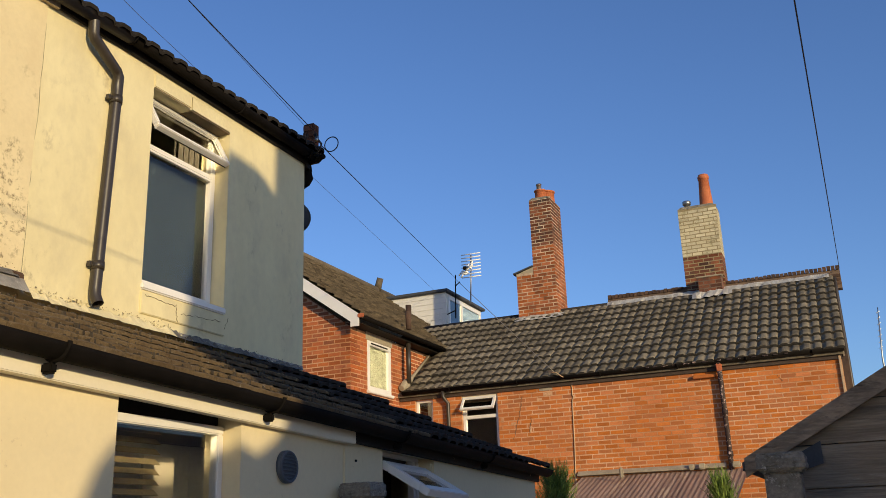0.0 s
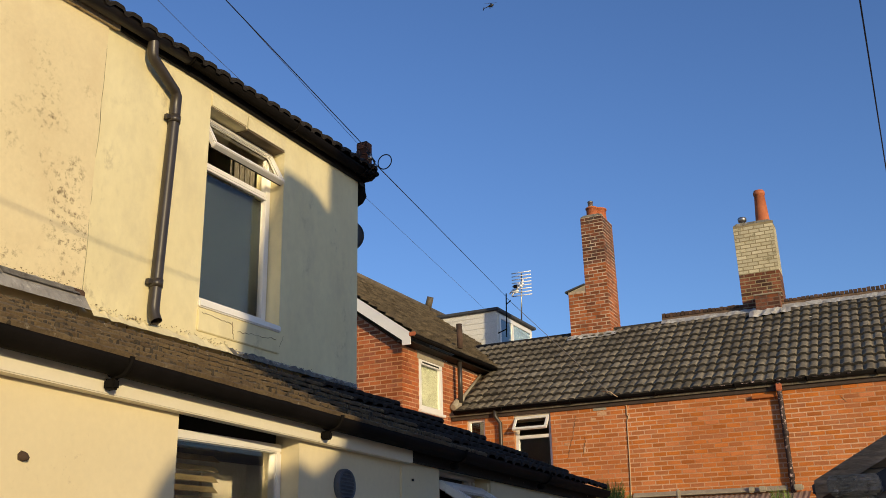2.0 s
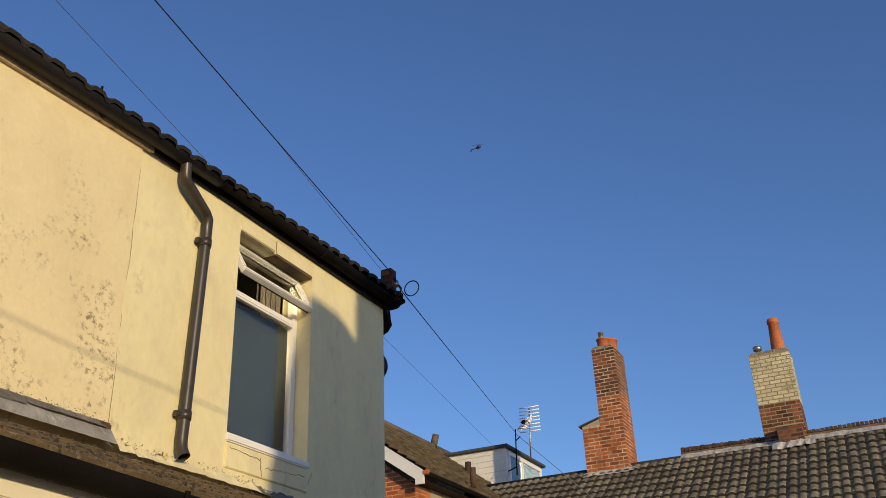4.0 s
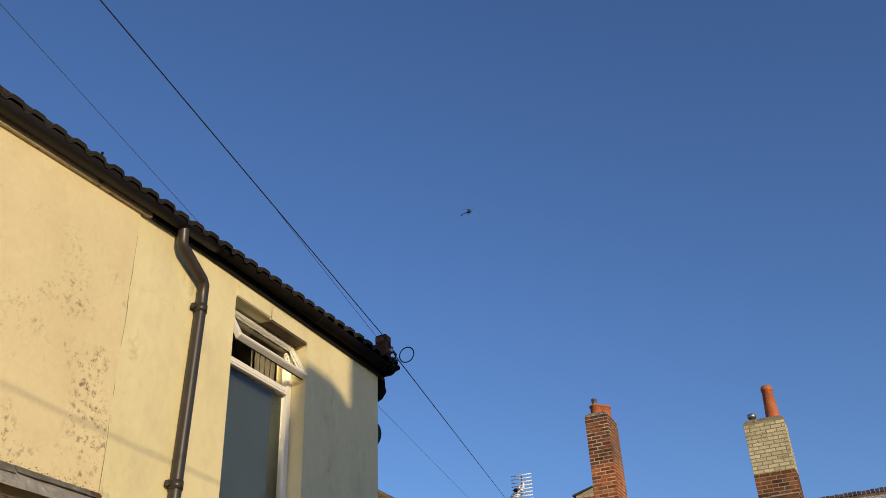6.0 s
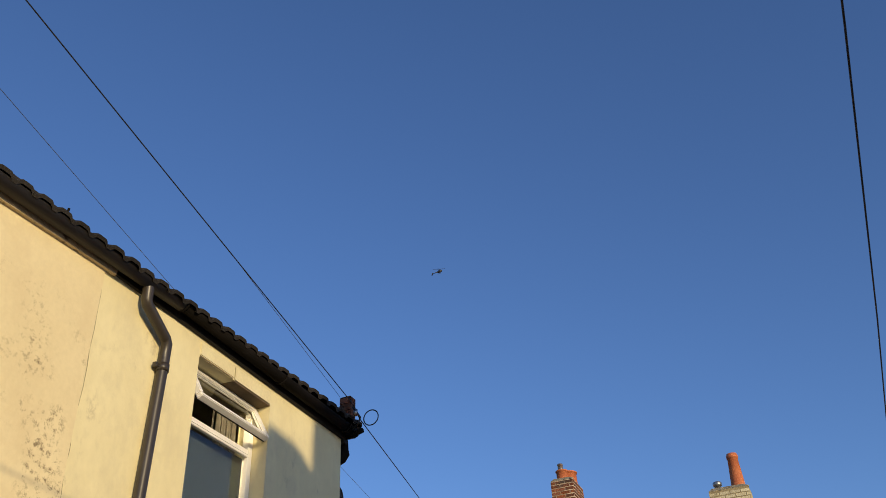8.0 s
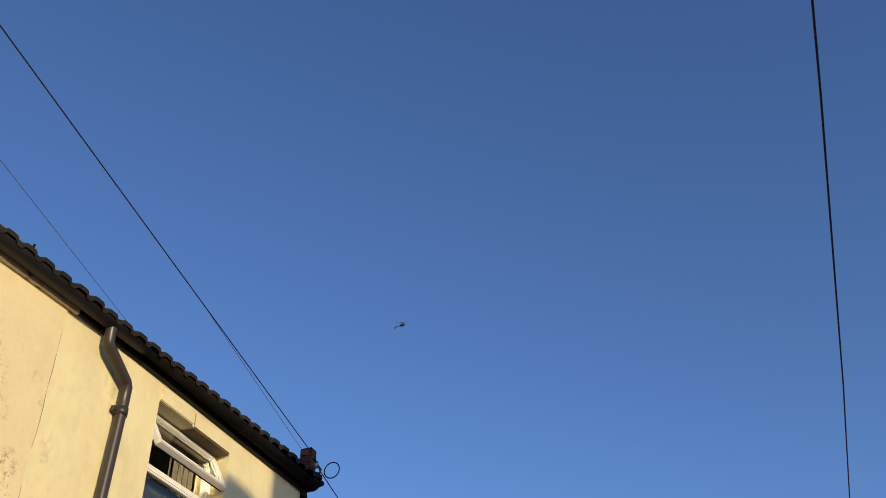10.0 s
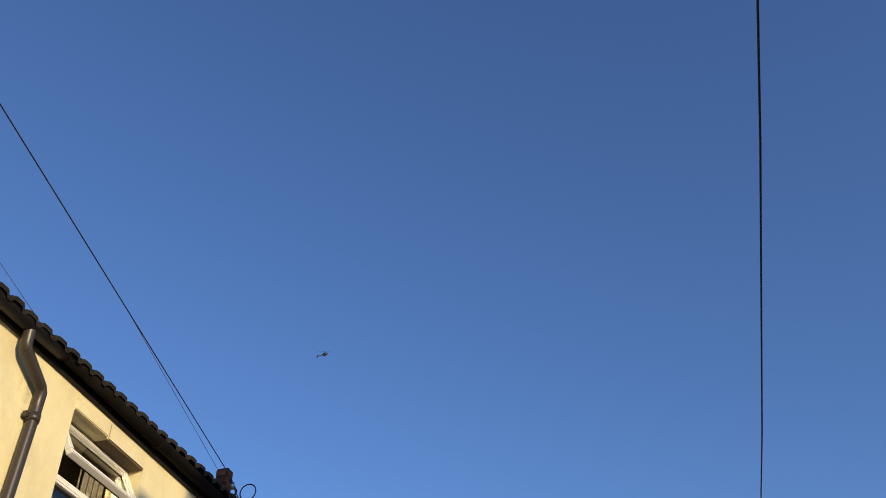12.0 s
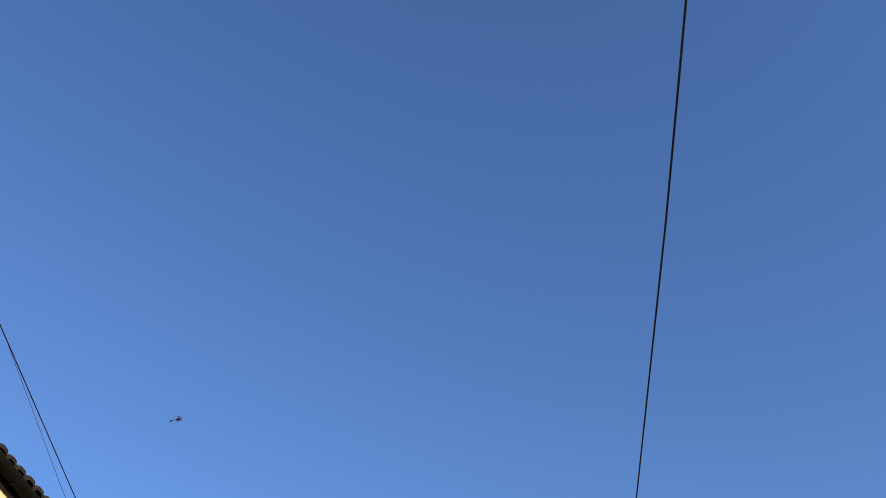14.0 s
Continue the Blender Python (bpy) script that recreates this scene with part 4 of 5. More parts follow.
    pot(c, -0.72, 11.10, 8.62, 0.28, 0.165, 0.155, TERRACOTTA, "squat terracotta pot")
    pot(c, -0.81, 10.90, 8.62, 0.27, 0.125, 0.12, TERRACOTTA, "terracotta pot")
    pot(c, -0.84, 10.92, 8.86, 0.19, 0.055, 0.055, STEEL, "steel flue liner")
    c2 = part("chimney_shoulder", box(bmesh.new(), -1.40, -1.024, 10.67, 11.2, 5.75, 7.0), MORTAR_DARK, h, "lower shoulder of the brick stack")
    lay_bricks(c2, BRICK_STACK, (-1.405, 10.672, 5.75), (1, 0, 0), (0, -1, 0), 0.40, 1.25, seed=41)
    part("slab", prism(bmesh.new(), [(-1.46, 6.985), (-1.02, 7.115), (-1.02, 7.14), (-1.46, 7.015)], "y", 10.62, 11.25), FELT, c2)
    part("infill", prism(bmesh.new(), [(-1.405, 6.99), (-1.022, 6.99), (-1.022, 7.11)], "y", 10.668, 11.2), CEMENT, c2)
    b = ragged(-1.46, -0.40, 13, (10.65, 6.05), (10.50, 5.935), 0.03, rnd)
    part("flashing", b, BRIGHT_LEAD, h)
    c = chimney(h, 2.07, 2.84, 10.9, 11.42, 6.0, 7.91, BRICK_SOOT, MORTAR_CREAM, "chimney stack, upper courses painted cream", 51, split=6.9, upper=BRICK_CREAM)
    pot(c, 2.64, 11.13, 7.94, 0.72, 0.14, 0.10, TERRACOTTA, "tall terracotta pot")
    pot(c, 2.25, 11.10, 7.93, 0.13, 0.055, 0.05, STEEL, "steel flue")
    part("cowl", tube(bmesh.new(), [(2.25, 11.10, 8.04), (2.25, 11.10, 8.06), (2.25, 11.10, 8.12), (2.25, 11.10, 8.14)], [0.05, 0.085, 0.09, 0.07], 14), STEEL, c)
    st = part("chimney_pier", box(bmesh.new(), 2.35, 2.80, 10.62, 10.9, 5.8, 6.36), MORTAR_SOOT, h, "short brick pier against the stack")
    lay_bricks(st, BRICK_SOOT, (2.345, 10.622, 5.84), (1, 0, 0), (0, -1, 0), 0.46, 0.53, seed=61)
    lay_bricks(st, BRICK_SOOT, (2.797, 10.62, 5.84), (0, 1, 0), (1, 0, 0), 0.28, 0.53, seed=62)
    part("slab", box(bmesh.new(), 2.33, 2.82, 10.60, 10.9, 6.362, 6.39, 0.006), CEMENT, st)
    b = ragged(2.22, 2.98, 9, (10.605, 6.07), (10.43, 5.915), 0.045, rnd)
    part("flashing", b, BRIGHT_LEAD, h)
    lay_bricks(wall, BRICK, (X0, Y, 0.3), (1, 0, 0), (0, -1, 0), X1 - X0, 3.86, [(a - X0, b2 - X0, c0 - 0.3, d - 0.3) for a, b2, c0, d in (win, small)], skip=lambda u, z: z < 1.6, near=lambda u, z: abs(u - 4.6) + abs(z - 3.0), seed=71)
    lay_bricks(wall, BRICK, (X1 - 0.012, Y, 2.1), (0, 1, 0), (1, 0, 0), 2.9, 2.1, seed=72, singles=0)


brick_house()


# ---- gabled red-brick house with a dormer ----
def gable_house():
    h = thing("gable_house", (-6.5, 11, 0), "red brick house with brown tiles and a white dormer", "house")
    XE, XR, YG, YB = -2.98, -6.5, 6.25, 17.0
    eave, ridge, k = 5.22, 8.10, 0.72
    win = (6.84, 7.75, 4.19, 5.09)
    front = part("gable_wall", prism(bmesh.new(), [(-10.0, 0), (XE - 0.008, 0), (XE - 0.008, eave), (XR, 7.75), (-10.0, eave)], "y", YG, YG + 0.22), MORTAR, h, "red brick gable")
    side = part("side_wall", wall_x(bmesh.new(), XE - 0.22, XE, YG + 0.22, YB, 0.0, eave, [win]), MORTAR, h, "red brick side wall")
    part("inner_wall", box(bmesh.new(), -3.9, -3.85, YG + 0.23, YB, 3.0, 5.25), ROOM, h)
    part("ceiling", box(bmesh.new(), -3.85, XE - 0.22, YG + 0.23, YB, 5.2, 5.25), ROOM, h)
    w = part("window", frame_x(bmesh.new(), XE - 0.06, XE + 0.012, *win, 0.085), UPVC, h, "white window with pale curtains")
    no_shadow(part("pane", box(bmesh.new(), XE - 0.035, XE - 0.025, win[0] + 0.07, win[1] - 0.07, win[2] + 0.07, win[3] - 0.07), GLASS, w))
    part("vent_bar", box(bmesh.new(), XE + 0.012, XE + 0.02, win[0] + 0.12, win[1] - 0.15, win[3] - 0.06, win[3] - 0.035), BLACK_WOOD, w)
    part("window_sill", box(bmesh.new(), XE - 0.1, XE + 0.06, win[0] - 0.03, win[1] + 0.03, win[2] - 0.05, win[2] + 0.004, 0.01), UPVC, w)
    b = bmesh.new()
    n = 40
    a = [b.verts.new((XE - 0.065 + 0.014 * math.sin(i * 1.9), win[0] + 0.02 + (win[1] - win[0] - 0.04) * i / n, win[2])) for i in range(n + 1)]
    c = [b.verts.new((v.co.x, v.co.y, win[3])) for v in a]
    for i in range(n):
        b.faces.new((a[i], a[i + 1], c[i + 1], c[i]))
    bmesh.ops.solidify(b, geom=b.faces[:], thickness=0.006)
    part("curtain", b, CURTAIN, w)
    part("lintel_board", box(bmesh.new(), XE - 0.02, XE + 0.012, win[0] - 0.06, win[1] + 0.06, win[3] + 0.003, eave + 0.05), CEMENT, h)
    # roof with courses of plain tiles
    roof = part("roof", prism(bmesh.new(), [(-2.72, 5.36), (XR, ridge - 0.03), (-10.3, 5.36), (-10.3, 5.30), (XR, ridge - 0.1), (-2.72, 5.30)], "y", YG - 0.2, YB), TILE_BROWN, h, "brown tiles in stepped courses")
    length = math.hypot(-2.70 - XR, ridge - 5.40)
    rows = int(length / 0.21)
    s = Vector((XR + 2.70, 0, ridge - 5.40)).normalized()
    nrm = Vector((-s.z, 0, s.x)) * -1
    rnd = random.Random(12)
    b = bmesh.new()
    for j in range(rows):
        for i in range(46):
            y = YG - 0.22 + 0.24 * i
            if y > YB:
                continue
            o = Vector((-2.68, y, 5.375)) + s * (0.21 * j) + nrm * rnd.uniform(0, 0.006)
            lift = nrm * rnd.uniform(0.036, 0.048)
            q = [o, o + Vector((0, 0.23, 0)), o + Vector((0, 0.23, 0)) + lift, o + lift, o + s * 0.25 + Vector((0, 0.23, 0)), o + s * 0.25]
            v = [b.verts.new(p) for p in q]
            b.faces.new((v[0], v[1], v[2], v[3]))
            b.faces.new((v[3], v[2], v[4], v[5]))
    tagged(part("plain_tiles", b, TILE_BROWN, roof), kind="stuff")
    part("ridge_tiles", tube(bmesh.new(), [(XR, YG - 0.2, ridge), (XR, YB, ridge)], 0.09, 10), TILE_BROWN, roof)
    part("bargeboard", prism(bmesh.new(), [(-2.70, 5.16), (-2.70, 5.37), (XR, ridge - 0.04), (XR, ridge - 0.27), (-2.86, 5.25), (-2.86, 5.16)], "y", YG - 0.225, YG - 0.20), UPVC, h, "white bargeboard")
    part("bargeboard", prism(bmesh.new(), [(-10.3, 5.16), (-10.3, 5.37), (XR, ridge - 0.04), (XR, ridge - 0.27)], "y", YG - 0.225, YG - 0.20), WHITE, h)
    part("soffit", box(bmesh.new(), XE, -2.74, YG - 0.2, 10.2, 5.235, 5.26), BLACK_WOOD, h)
    part("gutter", gutter(bmesh.new(), (-2.65, YG - 0.22, 5.325), (-2.65, 10.2, 5.325), 0.055), PLASTIC, h, "black gutter")
    part("gutter_stop", box(bmesh.new(), -2.72, -2.60, YG - 0.235, YG - 0.20, 5.30, 5.37, 0.008), TERRACOTTA, h)
    part("downpipe", tube(bmesh.new(), [(-2.80, 8.15, 5.30), (-2.80, 8.15, 4.46)], 0.045, 14), PIPE, h, "brown downpipe")
    part("cement_fillet", tube(bmesh.new(), [(-2.90, 8.02, 4.36), (-2.88, 8.16, 4.44), (-2.92, 8.6, 4.68), (-2.93, 9.4, 5.21)], [0.06, 0.10, 0.03, 0.02], 8), CEMENT, h)
    part("vent_pipe", tube(bmesh.new(), [(-2.80, 8.19, 5.50), (-2.80, 8.19, 5.86)], [0.055, 0.06], 10), BRICK_BROWN, h, "short fluted clay pipe over the gutter")
    part("roof_vent", tube(bmesh.new(), [(-4.55, 11.85, 6.5), (-4.55, 11.85, 6.98)], 0.07, 12), BRICK_BROWN, h, "clay vent pipe through the roof")
    part("ridge_vent", tube(bmesh.new(), [(-6.5, 14.0, 8.1), (-6.38, 13.95, 8.42)], [0.10, 0.09], 12), TILE_BROWN, h, "tilted clay vent on the ridge")
    # dormer
    d = part("dormer", prism(bmesh.new(), [(-4.12, 6.0), (-4.12, 7.52), (-6.0, 7.52), (-6.0, 7.0)], "y", 13.1, 15.5), BOARD_WHITE, h, "flat-roofed white boarded dormer")
    for j in range(8):
        part("board", box(bmesh.new(), -6.0, -4.10, 13.082, 13.098, 6.42 + 0.14 * j, 6.42 + 0.14 * j + 0.134, 0.004), BOARD_WHITE, d)
    part("flat_roof", box(bmesh.new(), -6.1, -4.02, 13.0, 15.6, 7.525, 7.60, 0.012), FELT, d, "dark felt roof edge")
    f = part("window", frame_x(bmesh.new(), -4.117, -4.07, 13.2, 15.4, 6.45, 7.46, 0.09), UPVC, d)
    part("mullion", box(bmesh.new(), -4.115, -4.068, 14.0, 14.09, 6.54, 7.37), UPVC, f)
    # flat backing, not a blind: its blue stands in for reflected sky
    part("blind", box(bmesh.new(), -4.116, -4.112, 13.28, 15.32, 6.53, 7.38), PANE_BLUE, f)
    no_shadow(part("pane", box(bmesh.new(), -4.10, -4.09, 13.28, 15.32, 6.53, 7.38), GLASS, f))
    top = lambda u: eave + (u if u < 3.5 else 7.0 - u) * k
    lay_bricks(front, BRICK_RED, (-6.0, YG, 3.0), (1, 0, 0), (0, -1, 0), 3.02, 3.4, skip=lambda u, z: 3.0 + z > eave - 0.03 + (3.02 - u) * k, seed=81, near=lambda u, z: -u)
    lay_bricks(side, BRICK_RED, (XE, YG - 0.006, 3.0), (0, 1, 0), (1, 0, 0), 4.0, 2.2, [(win[0] - YG, win[1] - YG, win[2] - 3.0, 9.0)], seed=82, near=lambda u, z: u)


gable_house()


# ---- corrugated shelter against the brick wall ----
def shelter():
    s = thing("shelter", (1.6, 7.3, 0), "lean-to shelter roofed with brown corrugated sheet", "shelter")
    b = bmesh.new()
    n = 220
    x0, x1 = 0.42, 3.12
    hi = [b.verts.new((x0 + (x1 - x0) * i / n, 8.07, 2.56 + 0.005 * math.cos(i / n * 2 * math.pi * 34))) for i in range(n + 1)]
    lo = [b.verts.new((x0 + (x1 - x0) * i / n - 0.04, 6.2, 1.98 + 0.005 * math.cos(i / n * 2 * math.pi * 34))) for i in range(n + 1)]
    for i in range(n):
        b.faces.new((lo[i], lo[i + 1], hi[i + 1], hi[i]))
    bmesh.ops.solidify(b, geom=b.faces[:], thickness=0.006)
    part("roof_sheet", b, CORRUGATED, s, "brown corrugated sheet with pale streaks")
    part("flashing", prism(bmesh.new(), [(8.095, 2.57), (8.095, 2.66), (8.08, 2.66), (7.98, 2.60), (7.98, 2.585)], "x", 0.36, 2.78), CEMENT, s, "cement fillet along the wall")
    for x, y, r in ((2.25, 7.99, 0.05), (2.42, 7.97, 0.06), (2.95, 7.96, 0.07), (1.2, 7.6, 0.03)):
        part("rubble", box(bmesh.new(), x - r, x + r, y - r, y + r, 2.48 if y < 7.9 else 2.57, 2.66, 0.02), CEMENT, s)
    for x in (0.5, 3.0):
        part("post", box(bmesh.new(), x - 0.04, x + 0.04, 6.25, 6.33, 0.0, 1.99), TIMBER, s)
    part("rail", box(bmesh.new(), 0.42, 3.08, 6.24, 6.34, 1.90, 1.965), TIMBER, s)


shelter()


# ---- timber shed and concrete posts ----
def shed():
    s = thing("shed", (5.4, 0, 0), "weathered grey timber shed with a rough bargeboard", "shed")
    yf, xe, xm = -1.0, 4.16, 5.6
    ze, zr = 2.07, 2.86
    k = (zr - ze) / (xm - xe)
    part("body", prism(bmesh.new(), [(4.30, 0), (6.9, 0), (6.9, 2.0), (xm, zr - 0.1), (4.30, 2.0)], "y", yf + 0.03, 2.2), DARK_TIMBER, s)
    z, j = 0.02, 0
    while z < 2.75:
        zt = min(z + 0.262, 2.9)
        lo = max(4.27, xe + (zt - 2.20) / k)
        hi = 2 * xm - lo
        lo_b = max(4.27, xe + (z - 2.20) / k)
        part("board", swing(prism(bmesh.new(), [(lo_b, z), (2 * xm - lo_b, z), (hi, zt), (lo, zt)], "y", yf, yf + 0.018), Vector((0, yf, z)), "X", 2.5), TIMBER, s)
        z += 0.27
    b = bmesh.new()
    prism(b, [(xe - 0.13, ze - 0.075), (xe - 0.13, ze + 0.045), (xm, zr + 0.125), (xm, zr - 0.01)], "y", yf - 0.10, yf - 0.06)
    part("bargeboard", b, DARK_TIMBER, s, "rough sawn bargeboard")
    part("bargeboard", prism(bmesh.new(), [(2 * xm - xe + 0.16, ze - 0.07), (2 * xm - xe + 0.16, ze + 0.035), (xm, zr + 0.10), (xm, zr - 0.03)], "y", yf - 0.10, yf - 0.06), DARK_TIMBER, s)
    part("roof", prism(bmesh.new(), [(xe - 0.15, ze - 0.03), (xm, zr + 0.05), (2 * xm - xe + 0.15, ze - 0.03), (2 * xm - xe + 0.15, ze + 0.02), (xm, zr + 0.11), (xe - 0.15, ze + 0.02)], "y", yf - 0.055, 2.3), FELT, s, "felted roof")
    part("felt_patch", prism(bmesh.new(), [(4.30, 2.0), (4.30, 2.10), (4.50, 2.20), (4.50, 2.06)], "y", yf - 0.02, yf - 0.012), FELT, s)


shed()


def post(x, y, half, top, cap, label, group):
    p = thing("gate_post", (x, y, 0), label, "post", group)
    part("shaft", box(bmesh.new(), x - half, x + half, y - half, y + half, 0.0, top - cap, 0.008), CONCRETE, p)
    b = bmesh.new()
    r = half + 0.035
    levels = ((top - cap, half + 0.006), (top - cap * 0.78, r), (top - cap * 0.3, r), (top - cap * 0.08, r * 0.93), (top, r * 0.84))
    rings = [[b.verts.new((x + sx * k, y + sy * k, z)) for sx, sy in ((-1, -1), (1, -1), (1, 1), (-1, 1))] for z, k in levels]
    for lo, hi in zip(rings, rings[1:]):
        for i in range(4):
            b.faces.new((lo[i], lo[(i + 1) % 4], hi[(i + 1) % 4], hi[i]))
    b.faces.new(rings[0][::-1])
    b.faces.new(rings[-1])
    bmesh.ops.subdivide_edges(b, edges=b.edges[:], cuts=5, use_grid_fill=True)
    rnd = random.Random(3)
    for v in b.verts:
        v.co += Vector((rnd.gauss(0, 0.0022), rnd.gauss(0, 0.0022), rnd.gauss(0, 0.0022)))
    part("cap", b, CONCRETE, p, "rough concrete cap")


post(4.275, -1.35, 0.105, 2.115, 0.12, "grey concrete post beside the timber shed", "concrete posts")
post(1.76, -2.05, 0.078, 2.05, 0.11, "grey concrete post beside the extension wall", "concrete posts")


# ---- conifers ----
def conifer(x, y, top, spread, seed, label, count=420):
    c = thing("conifer", (x, y, 0), label, "conifer", "conifers")
    rnd = random.Random(seed)
    part("trunk", tube(bmesh.new(), [(x, y, 0), (x + 0.02, y, top * 0.5), (x, y, top * 0.93)], [0.07, 0.04, 0.006], 8), BARK, c)
    b = bmesh.new()
    for i in range(count):
        low = rnd.random() ** 1.3
        z = top - 0.16 - 0.75 * low
        a = rnd.uniform(0, 2 * math.pi)
        reach = spread * (0.3 + 0.7 * low) * rnd.uniform(0.4, 1.15)
        base = Vector((x, y, z))
        out = Vector((math.cos(a) * reach, math.sin(a) * reach, rnd.uniform(0.10, 0.30)))
        for j in range(14):
            f = (j + 1) / 14
            p = base + Vector((out.x * f, out.y * f, out.z * f * f))
            d = (out.normalized() * 0.8 + Vector((rnd.gauss(0, 0.35), rnd.gauss(0, 0.35), rnd.uniform(0.3, 1.0)))).normalized() * rnd.uniform(0.06, 0.13)
            w = d.cross(Vector((rnd.gauss(0, 1), rnd.gauss(0, 1), rnd.gauss(0, 1)))).normalized() * 0.0055
            b.faces.new([b.verts.new(q) for q in (p - w, p + w, p + d)])
    part("crown", b, NEEDLES, c, "fine green needles")


conifer(1.05, 4.5, 2.45, 0.46, 2, "green feathery conifer beside the extension")
conifer(3.06, 5.0, 2.28, 0.36, 7, "green feathery conifer in front of the shelter")


# ---- cables, aerials, dish ----
def wire(label, points, radius, mat=CABLE, sag=0.0, steps=24):
    pts = []
    for a, b2 in zip(points, points[1:]):
        for i in range(steps):
            f = i / steps
            p = Vector(a).lerp(Vector(b2), f)
            p.z -= sag * 4 * f * (1 - f)
            pts.append(p)
    pts.append(Vector(points[-1]))
    return tagged(part("cable", tube(bmesh.new(), pts, radius, 6), mat), label, "cable")


wire("black overhead cable from the house corner", [(0.216, -0.15, 5.613), (1.976, -14.0, 6.243)], 0.0042)
wire("thin grey wire beside the black cable", [(-0.09, 0.12, 5.88), (0.51, -2.5, 5.722)], 0.002, CABLE_GREY, 0.0)
wire("black cable falling to the dormer's pole", [(0.216, -0.15, 5.613), (0.24, -0.08, 5.50), (-3.785, 13.0, 7.82)], 0.005)
wire("black overhead cable to the brick parapet", [(4.7921 + 0.01152 * y, y, 4.9456 + 0.05103 * y + 0.006337 * y * y) for y in (10.95, 8, 5, 2, -1, -4, -7, -10, -13, -16)], 0.0055, steps=3)
wire("thin pale cable from the dormer pole to the brick house", [(0.10, 7.92, 4.36), (-3.79, 13.0, 7.80)], 0.006, CABLE_PALE)
wire("thin grey cable over the tiled roof to the dormer", [(-4.41, 13.05, 7.61), (-2.31, 0.0, 7.73), (0.44, -14.0, 7.86)], 0.003, CABLE_GREY)


def cable_bracket():
    c = thing("cable_bracket", (0.18, -0.12, 5.5), "black bracket with a coiled loop of cable", "bracket")
    part("loop", tube(bmesh.new(), [(0.375 + 0.077 * math.cos(t), -0.10, 5.472 + 0.077 * math.sin(t)) for t in (2 * math.pi * k / 32 for k in range(33))], 0.006, 6, False), CABLE, c)
    part("hook", tube(bmesh.new(), [(0.15, -0.05, 5.42), (0.24, -0.1, 5.44), (0.26, -0.1, 5.50), (0.20, -0.15, 5.60)], 0.010, 6), CABLE, c)
    part("insulator", tube(bmesh.new(), [(0.22, -0.12, 5.52), (0.22, -0.12, 5.58)], [0.025, 0.018], 10), STEEL, c)
    part("arm", tube(bmesh.new(), [(0.03, 0.06, 5.40), (0.24, -0.02, 5.40)], 0.026, 8), PLASTIC, c)


cable_bracket()


def satellite_dish():
    d = thing("satellite_dish", (-0.26, 0.5, 4.9), "grey satellite dish on the gable end", "satellite dish")
    b = bmesh.new()
    rings = []
    for k in range(6):
        r = 0.17 * k / 5
        rings.append([b.verts.new((r * math.cos(a), r * math.sin(a), 0.35 * r * r / 0.17)) for a in (2 * math.pi * i / 28 for i in range(28))] if k else [b.verts.new((0, 0, 0))])
    for i in range(28):
        b.faces.new((rings[0][0], rings[1][i], rings[1][(i + 1) % 28]))
        for a, c in zip(rings[1:], rings[2:]):
            b.faces.new((a[i], c[i], c[(i + 1) % 28], a[(i + 1) % 28])).smooth = True
    bmesh.ops.solidify(b, geom=b.faces[:], thickness=0.008)
    bmesh.ops.transform(b, matrix=look((-0.43, 0.50, 5.02), (0.07, -0.35, 4.72)), verts=b.verts)
    part("reflector", b, DISH, d)
    part("arm", tube(bmesh.new(), [(-0.33, 0.0, 4.95), (-0.43, 0.3, 4.97), (-0.43, 0.49, 5.02)], 0.018, 8), PLASTIC, d)


satellite_dish()


def aerial():
    a = thing("television_aerial", (-4.2, 15.0, 7.6), "silver television aerial with many rods on a mast", "aerial")
    part("mast", tube(bmesh.new(), [(-4.2, 15.0, 7.6), (-4.13, 15.0, 9.0)], 0.02, 8), STEEL, a)
    part("boom", tube(bmesh.new(), [(-4.05, 14.75, 8.65), (-4.25, 15.3, 8.85)], 0.018, 6), ALUMINIUM, a)
    for k in range(8):
        z = 8.37 + 0.092 * k
        part("rod", tube(bmesh.new(), [(-4.42, 15.0, z + 0.02), (-3.84, 14.95, z)], 0.015, 5), ALUMINIUM, a)
    rnd = random.Random(5)
    for k in range(12):
        c = Vector((-4.36 + 0.034 * k + rnd.uniform(-0.03, 0.03), 14.78 - 0.01 * k, 8.44 + 0.018 * k + rnd.uniform(-0.06, 0.06)))
        d = Vector((rnd.uniform(0.4, 1), 0, rnd.uniform(-0.5, 0.9))).normalized() * rnd.uniform(0.06, 0.10)
        part("director", tube(bmesh.new(), [c - d, c + d], 0.022, 6), ALUMINIUM, a)
    part("balun", box(bmesh.new(), -4.24, -4.13, 14.62, 14.66, 8.50, 8.60, 0.015), PLASTIC, a)
    p = thing("cable_pole", (-3.8, 13.0, 6.8), "dark metal pole on the dormer with cable fittings", "pole")
    part("pole", tube(bmesh.new(), [(-3.82, 13.0, 6.8), (-3.78, 13.0, 7.90)], 0.016, 8), PLASTIC, p)
    part("crossarm", tube(bmesh.new(), [(-3.79, 13.0, 7.62), (-3.66, 12.98, 7.70)], 0.014, 6), PLASTIC, p)
    part("stay", tube(bmesh.new(), [(-3.81, 13.0, 7.0), (-4.08, 13.1, 6.95)], 0.015, 6), PLASTIC, p)


aerial()


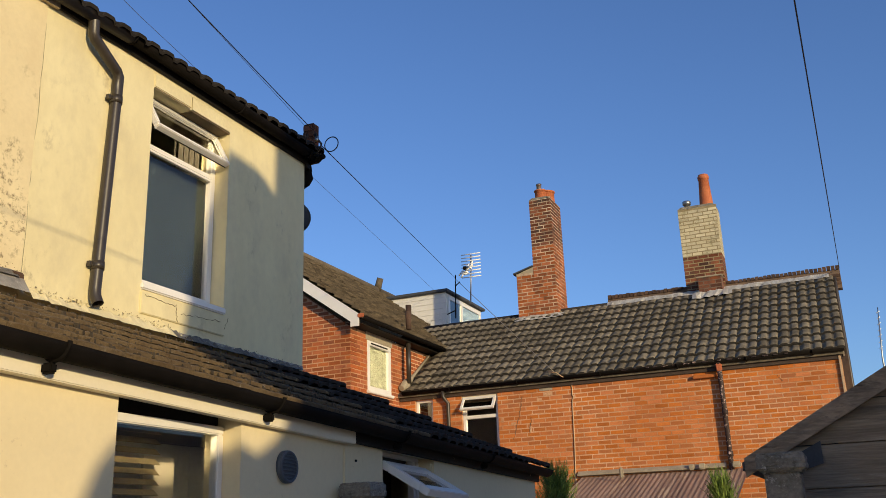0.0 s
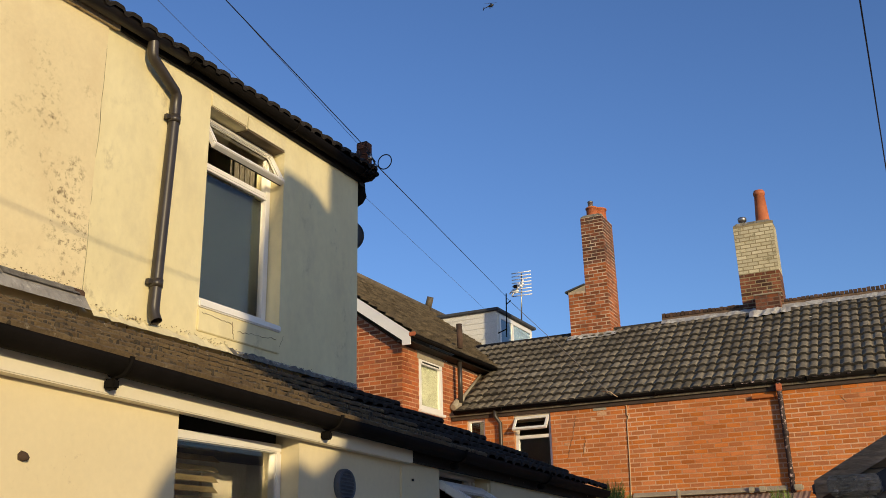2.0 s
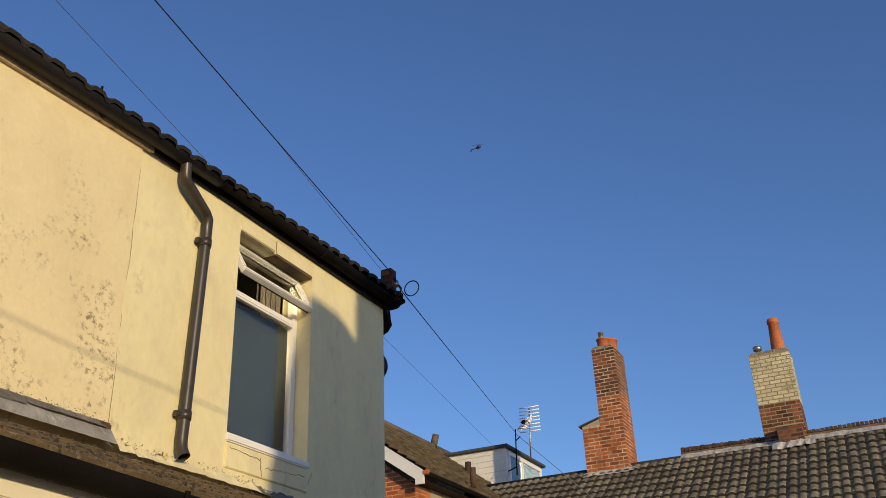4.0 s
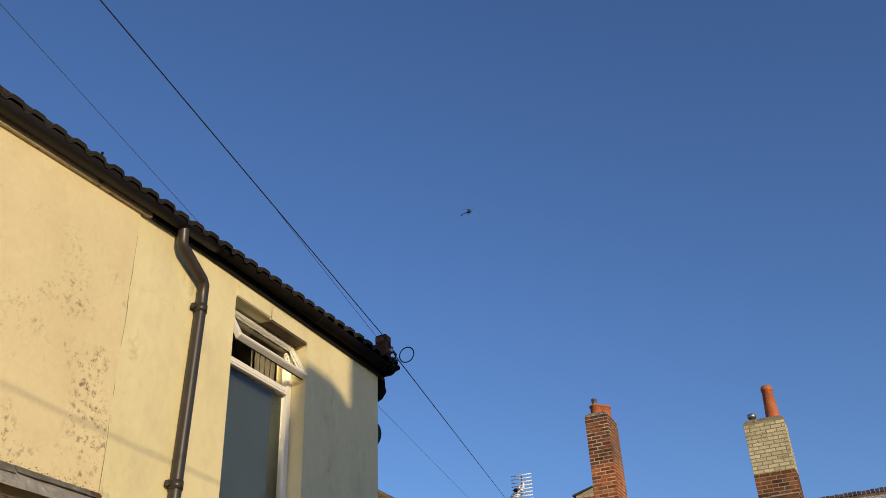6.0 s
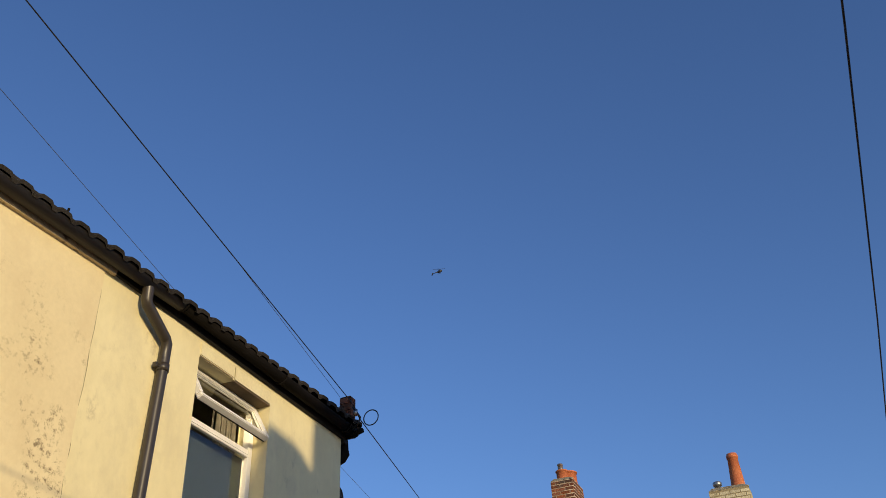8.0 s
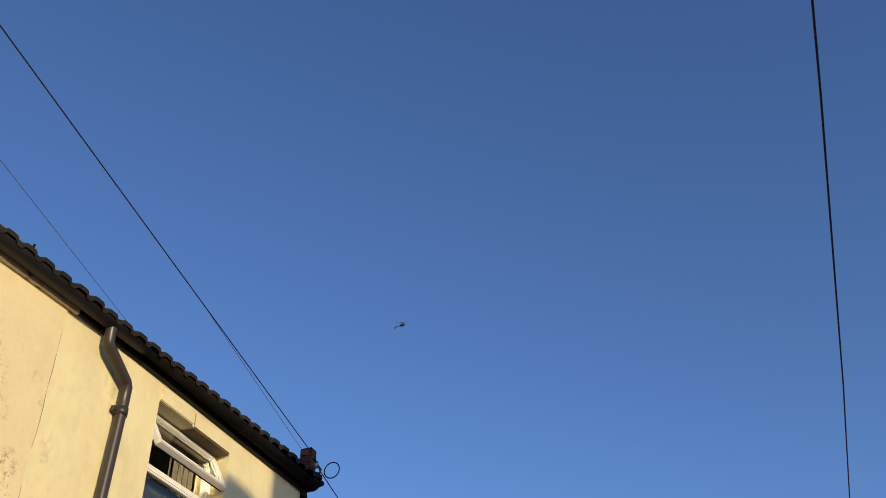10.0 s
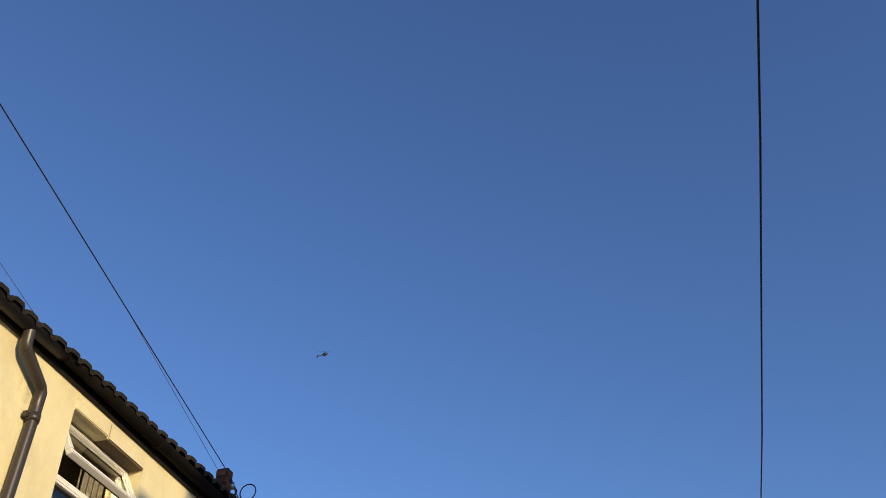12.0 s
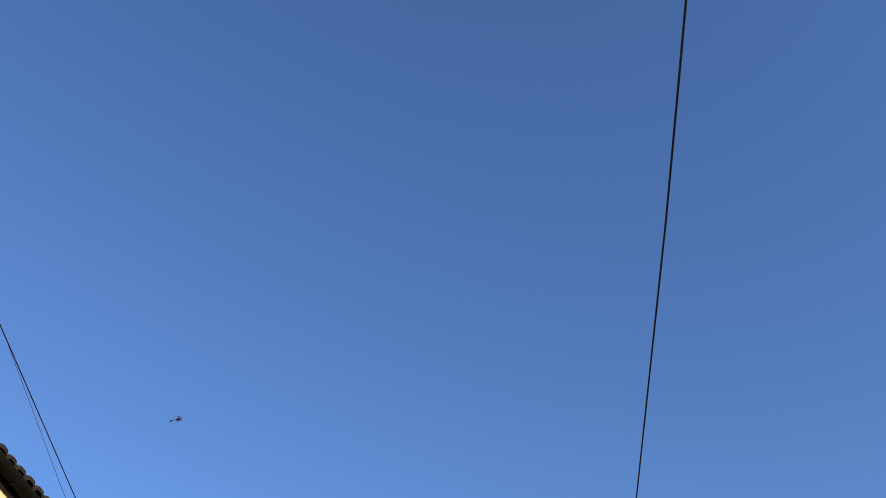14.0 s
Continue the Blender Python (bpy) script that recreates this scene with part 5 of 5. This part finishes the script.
def radio_mast():
    m = thing("radio_mast", (7.3, 60, 0), "slim lattice radio mast far behind the roofs", "mast")
    part("pole", tube(bmesh.new(), [(7.15, 60, 0), (7.19, 60, 12.0), (7.43, 60, 15.4)], [0.12, 0.06, 0.03], 8), STEEL, m)
    for k in range(7):
        z = 12.6 + 0.4 * k
        x = 7.19 + (z - 12) / 3.4 * 0.24
        part("antenna", tube(bmesh.new(), [(x - 0.12, 60, z), (x + 0.10, 60, z + 0.15)], 0.03, 6), ALUMINIUM, m)


radio_mast()


def far_house():
    f = thing("far_house", (7.5, 42, 0), "pale house far off behind the shed", "house")
    part("wall", box(bmesh.new(), 5.45, 9.5, 40.0, 46.0, 0.0, 7.5), BOARD_WHITE, f)
    part("roof", prism(bmesh.new(), [(5.35, 7.5), (9.6, 7.5), (9.6, 7.75), (5.35, 7.75)], "y", 39.9, 46.1), BOARD_WHITE, f)


far_house()


def helicopter():
    """Dark helicopter far off in the sky, nose to the right and climbing."""
    c = Vector((4.1, -7.3, 1.78)) + Vector((-0.32, 0.773, 0.548)).normalized() * 760
    h = thing("helicopter", c, "dark helicopter far away in the blue sky", "helicopter")
    right, up = Vector((0.92, 0.39, 0.0)), Vector((0.2, -0.5, 0.84))
    ax = (right * 0.93 + up * 0.36).normalized()
    fwd = ax.cross(up).normalized()
    part("fuselage", tube(bmesh.new(), [c + ax * d for d in (-2.0, -1.0, 0.5, 1.8, 2.6)], [0.35, 1.0, 1.25, 1.0, 0.3], 14), DARK_FLY, h)
    part("tail_boom", tube(bmesh.new(), [c - ax * 1.5 + up * 0.3, c - ax * 6.0 + up * 0.2], [0.42, 0.2], 10), DARK_FLY, h)
    b = bmesh.new()
    tube(b, [c - ax * 5.6 + up * 1.0, c - ax * 6.6 - up * 0.9], [0.5, 0.35], 8)
    part("tail_fin", b, DARK_FLY, h)
    part("rotor_mast", tube(bmesh.new(), [c + up * 1.0, c + up * 2.0], 0.25, 8), DARK_FLY, h)
    for k in range(4):
        a = math.pi / 2 * k + 0.5
        d = right * math.cos(a) + fwd.cross(right).normalized() * 0.0 + Vector((0, 0.8, 0.6)) * math.sin(a)
        part("rotor_blade", tube(bmesh.new(), [c + up * 2.0, c + up * 2.1 + d * 4.9], [0.14, 0.10], 6), DARK_FLY, h)
    for s in (-1, 1):
        part("skid", tube(bmesh.new(), [c - up * 1.7 + fwd * s - ax * 1.4, c - up * 1.7 + fwd * s + ax * 1.8], 0.1, 6), DARK_FLY, h)


helicopter()


# ---- unseen houses behind the camera, outlined so their shadow falls on the render ----
def rear_house():
    r = thing("rear_house", (12, -3.5, 0), "unseen tall brick house behind the yard, added for its shadow", "house")
    part("wall", box(bmesh.new(), 10.0, 11.3, -7.57, -4.75, 0.0, 8.7), BRICK_RED, r)
    # low block added only to keep the shed in shade
    part("low_wing", box(bmesh.new(), 10.0, 11.3, -4.75, -2.6, 0.0, 5.2), BRICK_RED, r)
    part("roof", prism(bmesh.new(), [(9.9, 8.7), (11.4, 8.7), (11.4, 8.85), (9.9, 8.8)], "y", -7.57, -4.7), TILE_DARK, r)
    # outline follows the shadow edge wanted on the upper wall
    part("wing", prism(bmesh.new(), [(-8.60, 0), (-7.57, 0), (-7.57, 7.30), (-7.67, 7.27), (-7.83, 7.33), (-7.89, 7.42), (-8.30, 7.45), (-8.79, 5.81), (-8.80, 5.2), (-8.60, 4.7)], "x", 10.0, 10.3), BRICK_RED, r)
    # added prism in place of an unseen tree; shades the lower wall
    part("garden_arch", prism(bmesh.new(), [(-10.30, 0), (-8.60, 0), (-8.60, 4.5), (-8.72, 4.3), (-8.92, 4.2), (-9.09, 4.25), (-9.45, 4.22), (-9.75, 4.30), (-10.03, 4.19), (-10.15, 4.06), (-10.25, 3.85), (-10.30, 3.6)], "x", 10.0, 10.3), BRICK_RED, r)


rear_house()
